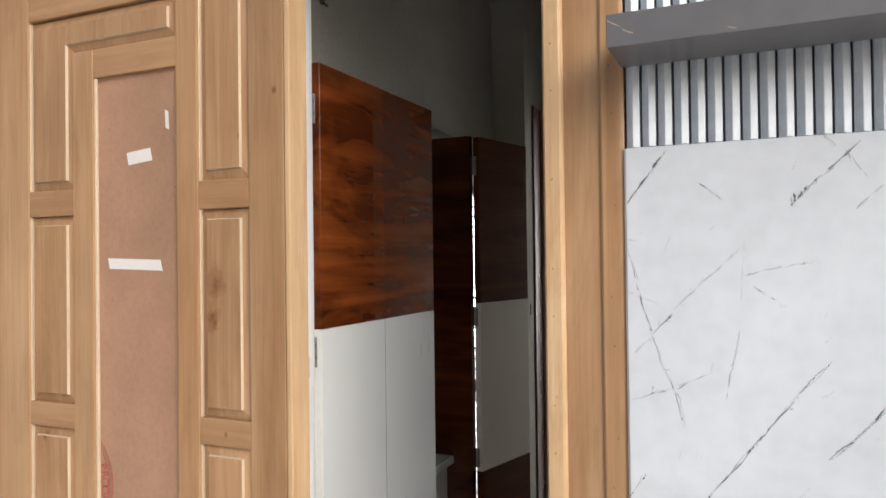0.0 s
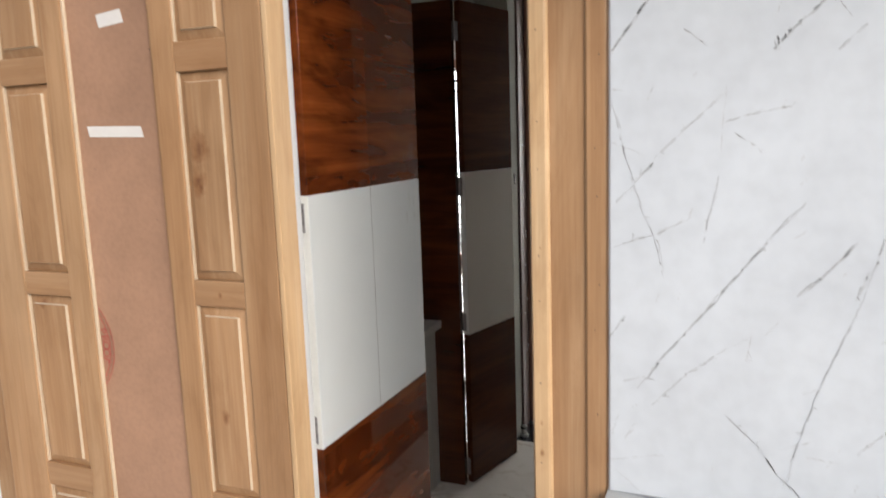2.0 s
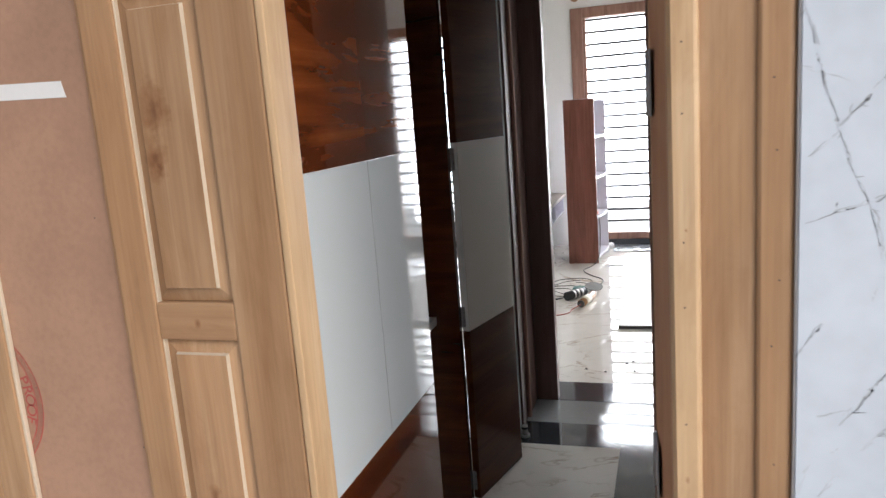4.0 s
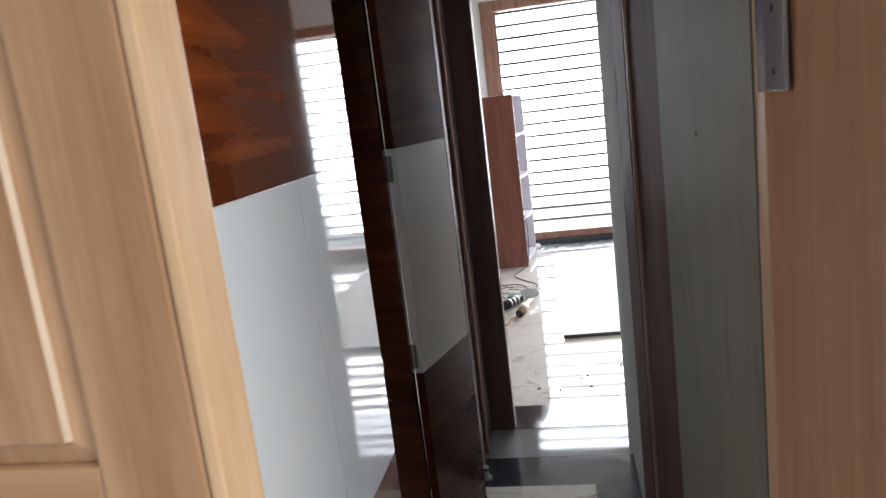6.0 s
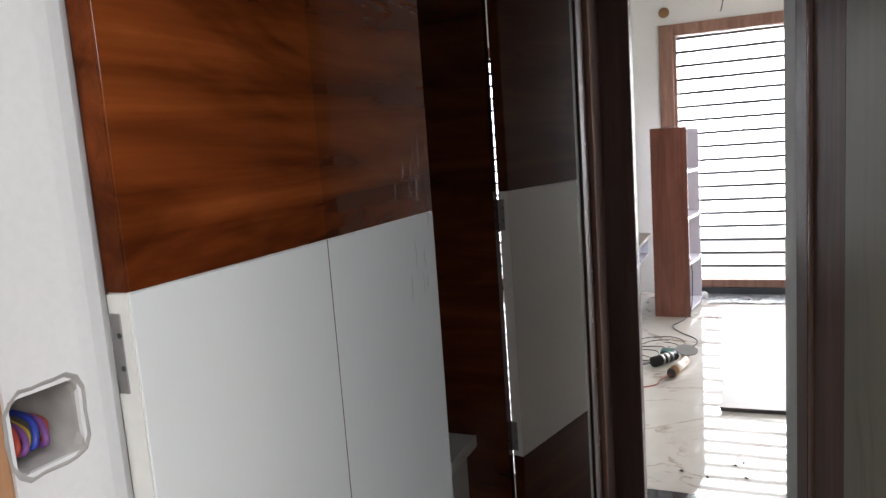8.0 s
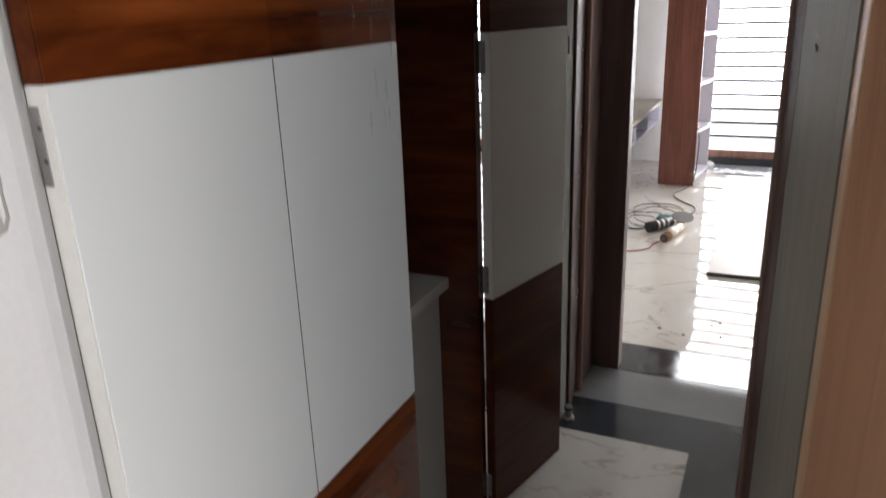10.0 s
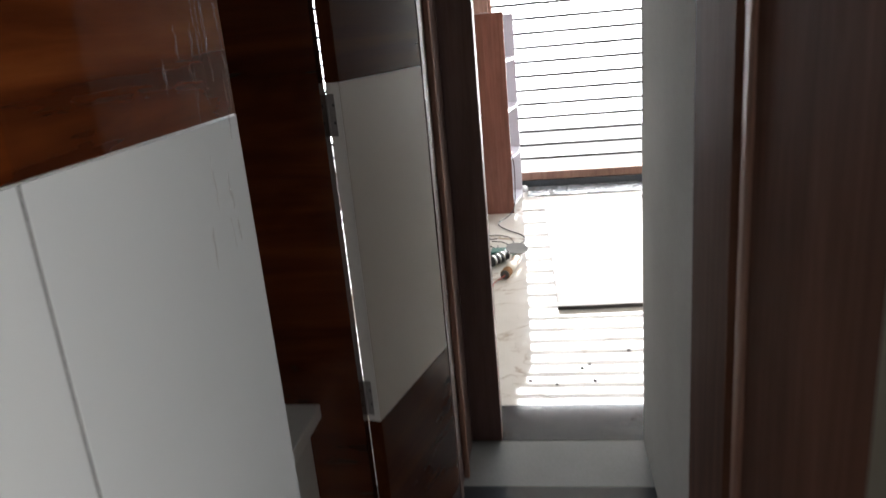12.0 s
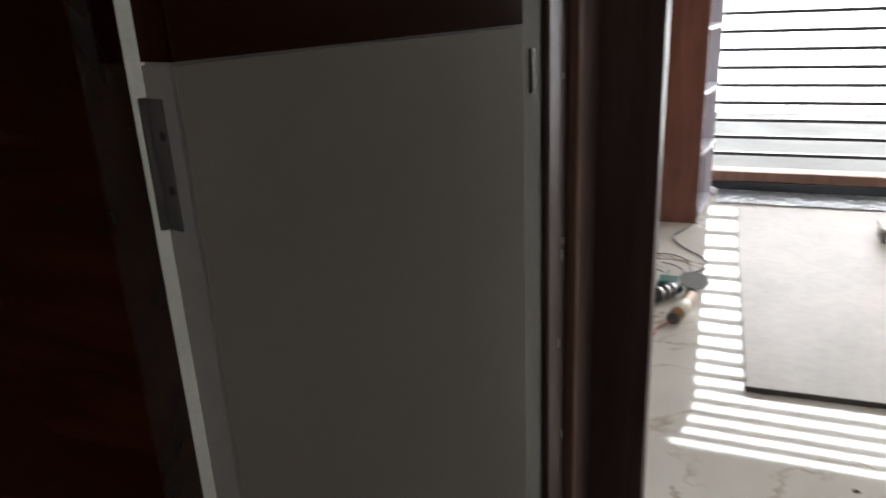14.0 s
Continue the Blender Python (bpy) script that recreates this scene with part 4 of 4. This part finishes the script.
hook = thing("wall_hook", (-0.300, 2.02, 1.40), "small dark metal hook screwed into the tile", "hook")
part("plug", cyl(0.0024, (-0.296, 2.02, 1.40), (-0.2985, 2.02, 1.40), 12), DARK_METAL, hook)
part("prong", cyl(0.0008, (-0.298, 2.02, 1.40), (-0.299, 2.008, 1.404), 8), DARK_METAL, hook)

# ---- bright room, small things ----
bench = thing("wall_bench", (-1.75, 7.3, 0.38), "low floating cream bench unit along the wall", "bench")
part("top", box(-2.10, -1.300, 6.45, 8.198, 0.535, 0.565, 0.003), BOARD_TOP, bench)
part("body", box(-2.10, -1.42, 6.50, 8.198, 0.38, 0.534), SHELF_WHITE, bench)
for y in (6.5, 7.05, 7.6, 8.17):
    part("divider", box(-1.419, -1.325, y, y + 0.018, 0.38, 0.534), SHELF_WHITE, bench)
part("bottom", box(-1.419, -1.325, 6.50, 8.19, 0.365, 0.379), SHELF_WHITE, bench)

stool = thing("low_stool", (0.235, 7.1, 0.024), "low wooden stool standing on the plywood sheet", "stool")
part("seat", box(0.075, 0.395, 7.02, 7.22, 0.094, 0.112, 0.003), BOARD_TOP, stool)
for x in (0.085, 0.362):
    part("leg", box(x, x + 0.024, 7.04, 7.20, 0.0245, 0.0935, 0.002), STOOL_BROWN, stool)

fan = thing("pedestal_fan", (0.50, 7.93, 0), "grey pedestal fan without blades on white base", "fan")
bm = cyl(0.19, (0.50, 7.93, 0.0), (0.50, 7.93, 0.022), 40, 0.18)
part("base", bm, FAN_WHITE, fan, "round white base")
part("base_hub", cyl(0.055, (0.50, 7.93, 0.022), (0.50, 7.93, 0.07), 24, 0.035), FAN_WHITE, fan)
part("pole", cyl(0.016, (0.50, 7.93, 0.07), (0.515, 7.93, 0.62), 16), FAN_GREY, fan)
part("neck", cyl(0.024, (0.515, 7.93, 0.60), (0.52, 7.93, 0.68), 16, 0.02), FAN_GREY, fan)
bm = cyl(0.075, (0.52, 7.86, 0.745), (0.52, 8.0, 0.745), 28, 0.06)
bmesh.ops.bevel(bm, geom=bm.edges[:], offset=0.008, segments=2, affect="EDGES")
part("motor", bm, FAN_GREY, fan, "grey motor housing")
for a in (20, 110, 160, 250):
    c, q = math.cos(radians(a)), math.sin(radians(a))
    part("guard_stub", cyl(0.005, (0.52 + 0.07 * c, 7.87, 0.745 + 0.07 * q), (0.52 + 0.13 * c, 7.87, 0.745 + 0.13 * q), 8), FAN_GREY, fan)

can = thing("sealant_tube", (-0.86, 5.9, 0), "brown and cream sealant tube lying on the floor", "tube")
A, B = Vector((-0.890, 5.735, 0.031)), Vector((-0.832, 6.00, 0.031))
part("body", cyl(0.030, A, B, 24), CAN, can)
part("label_band", cyl(0.0304, A.lerp(B, 0.22), A.lerp(B, 0.62), 24), CREAM, can, "cream paper label")
part("cap", cyl(0.026, A - (B - A).normalized() * 0.012, A, 24), DARK_METAL, can)
grinder = thing("angle_grinder", (-0.92, 6.05, 0), "dark angle grinder with teal body and cord", "power tool")
part("body", cyl(0.034, (-1.02, 5.92, 0.036), (-0.90, 6.08, 0.040), 20, 0.030), BLACK_RUBBER, grinder)
for k in (0.3, 0.5, 0.7):
    p = Vector((-1.02, 5.92, 0.036)).lerp(Vector((-0.90, 6.08, 0.040)), k)
    q = p + Vector((0.009, 0.012, 0))
    part("band", cyl(0.0355, p, q, 20), STEEL, grinder, "bright metal band")
part("case", box(-1.00, -0.90, 6.10, 6.20, 0.0, 0.055, 0.012, 3), TOOL_GREEN, grinder, "teal plastic case")
part("gear_head", cyl(0.03, (-0.84, 6.115, 0.006), (-0.836, 6.115, 0.0655), 20, 0.022), STEEL, grinder)
disc = part("disc", cyl(0.070, (-0.832, 6.115, 0.066), (-0.8315, 6.114, 0.0705), 32), TOOL_GREY, grinder, "worn grey grinding disc")

cable(((-0.90, 7.36, 0.455), (-0.875, 7.30, 0.43), (-0.872, 7.27, 0.25), (-0.885, 7.24, 0.03), (-0.95, 7.10, 0.006), (-1.02, 6.95, 0.006), (-0.92, 6.75, 0.006),
       (-0.80, 6.62, 0.006), (-0.79, 6.45, 0.006), (-0.88, 6.35, 0.006), (-0.93, 6.20, 0.02)), 0.004, "power_cable", BLACK_RUBBER, "black power cable hanging from the shelf to the floor")
for k in range(4):
    cx, cy, r = -1.12 + 0.03 * k, 6.10 + 0.09 * k, 0.12 + 0.02 * k
    pts = []
    for i in range(14):
        t = 0.6 * k + i * 0.5
        pts.append((cx + r * math.cos(t) + rng.uniform(-0.03, 0.03), cy + 1.5 * r * math.sin(t) + rng.uniform(-0.04, 0.04), 0.005 + 0.004 * ((i + k) % 3)))
    cable(pts, 0.0028, "tool_cord", BLACK_RUBBER, "tangled black tool cord on the floor")
cable(((-1.20, 5.42, 0.004), (-1.08, 5.50, 0.004), (-1.00, 5.53, 0.006), (-0.95, 5.60, 0.004), (-0.96, 5.66, 0.004), (-0.92, 5.68, 0.02), (-0.89, 5.72, 0.03)), 0.0032, "red_cord", RED_RUBBER, "thin red cord on the marble floor")
socket = thing("extension_socket", (-0.91, 7.40, 0.44), "small red and black socket on the shelf", "socket")
part("body", box(-0.945, -0.895, 7.36, 7.44, 0.4375, 0.47, 0.006), RED_RUBBER, socket)

ball = thing("cement_lump", (-0.83, 7.98, 0), "small white lump of plaster on the floor", "debris")
bm = bmesh.new()
bmesh.ops.create_icosphere(bm, subdivisions=2, radius=0.035, matrix=Matrix.Translation((-0.83, 7.98, 0.028)))
for v in bm.verts:
    v.co += Vector((rng.uniform(-0.006, 0.006), rng.uniform(-0.006, 0.006), rng.uniform(-0.005, 0.005)))
part("lump", bm, PLASTER, ball)
film = thing("plastic_film", (-0.1, 7.95, 0), "crumpled clear grey plastic film by the window", "plastic film")
bm = bmesh.new()
nx, ny = 44, 10
grid = [[bm.verts.new((-0.80 + 1.06 * i / nx + rng.uniform(-0.01, 0.01), 7.78 + 0.34 * j / ny + rng.uniform(-0.01, 0.01), 0.005 + abs(rng.gauss(0, 0.005)))) for j in range(ny + 1)] for i in range(nx + 1)]
for i in range(nx):
    for j in range(ny):
        bm.faces.new((grid[i][j], grid[i + 1][j], grid[i + 1][j + 1], grid[i][j + 1]))
part("sheet", bm, FILM_GREY, film)
for k in range(26):
    x, y = (rng.uniform(-1.5, -1.12), rng.uniform(7.2, 8.1)) if k < 16 else (rng.uniform(-0.75, 0.1), rng.uniform(4.4, 5.2))
    r = rng.uniform(0.008, 0.035) if k < 16 else rng.uniform(0.005, 0.012)
    bm = bmesh.new()
    m = 7
    c = bm.verts.new((x, y, 0.006 + r * 0.4))
    rim = [bm.verts.new((x + r * rng.uniform(0.5, 1.4) * math.cos(2 * math.pi * i / m), y + r * rng.uniform(0.5, 1.4) * math.sin(2 * math.pi * i / m), 0.0015)) for i in range(m)]
    for i in range(m):
        bm.faces.new((c, rim[i], rim[(i + 1) % m]))
    bm.faces.new(rim[::-1])
    tagged(part("paper_scrap" if k < 16 else "wood_chip", bm, DEBRIS if k < 16 else BOARD_EDGE), "pale scrap lying on the floor" if k < 16 else "dark wood chip on the marble floor", "debris", "floor scraps" if k < 16 else "wood chips")
for k, (x, y, z) in enumerate(((-0.60, 7.62, 2.40), (-0.57, 7.64, 2.62))):
    cable(((x + 0.06, y, 2.999), (x + 0.05, y, 2.85), (x + 0.02, y + 0.02, 2.66 + 0.05 * k), (x - 0.04, y + 0.01, z)), 0.004, "hanging_wire", BLACK_RUBBER, "thin dark wire hanging from the ceiling", "wire")
cover = thing("wall_point_cover", (-1.13, 8.2, 2.53), "small orange-brown cover on the wall over window", "wall cover")
part("disc", cyl(0.045, (-1.13, 8.199, 2.53), (-1.13, 8.185, 2.53), 24), CAN, cover)

for k in range(0, 16, 3):
    x, z = (-1.27 if k % 2 else -1.083) + rng.uniform(-0.012, 0.012), 0.98 + (k // 2) * 0.125 + rng.uniform(-0.02, 0.02)
    tagged(part("nail_mark", cyl(0.0012, (x, YF + 0.0119, z), (x, YF + 0.0112, z), 8), BOARD_EDGE), "tiny dark nail head in the plywood panel", "nail", "plywood nails")
# chips of paint on the inner frame
for k in range(10):
    z, y = rng.uniform(0.2, 1.6), rng.uniform(3.69, 3.76)
    bm = box(-0.9365, -0.9355, y, y + rng.uniform(0.004, 0.012), z, z + rng.uniform(0.006, 0.02))
    part("paint_fleck", bm, PLASTER, inner)
# gold veins on the dusty ledge
bm = bmesh.new()
for x, y, dx, dy in ((0.03, 1.40, 0.05, -0.05), (0.10, 1.37, 0.06, -0.05), (0.19, 1.41, 0.03, -0.02), (0.32, 1.40, 0.05, -0.03)):
    p, q = Vector((x, y, 0.8658)), Vector((x + dx, y + dy, 0.8658))
    n = (q - p).cross(Vector((0, 0, 1))).normalized() * 0.0012
    bm.faces.new([bm.verts.new(v) for v in (p + n * 0.3, p - n * 0.3, q - n, q + n)])
part("gold_vein", bm, GOLD, ledge)
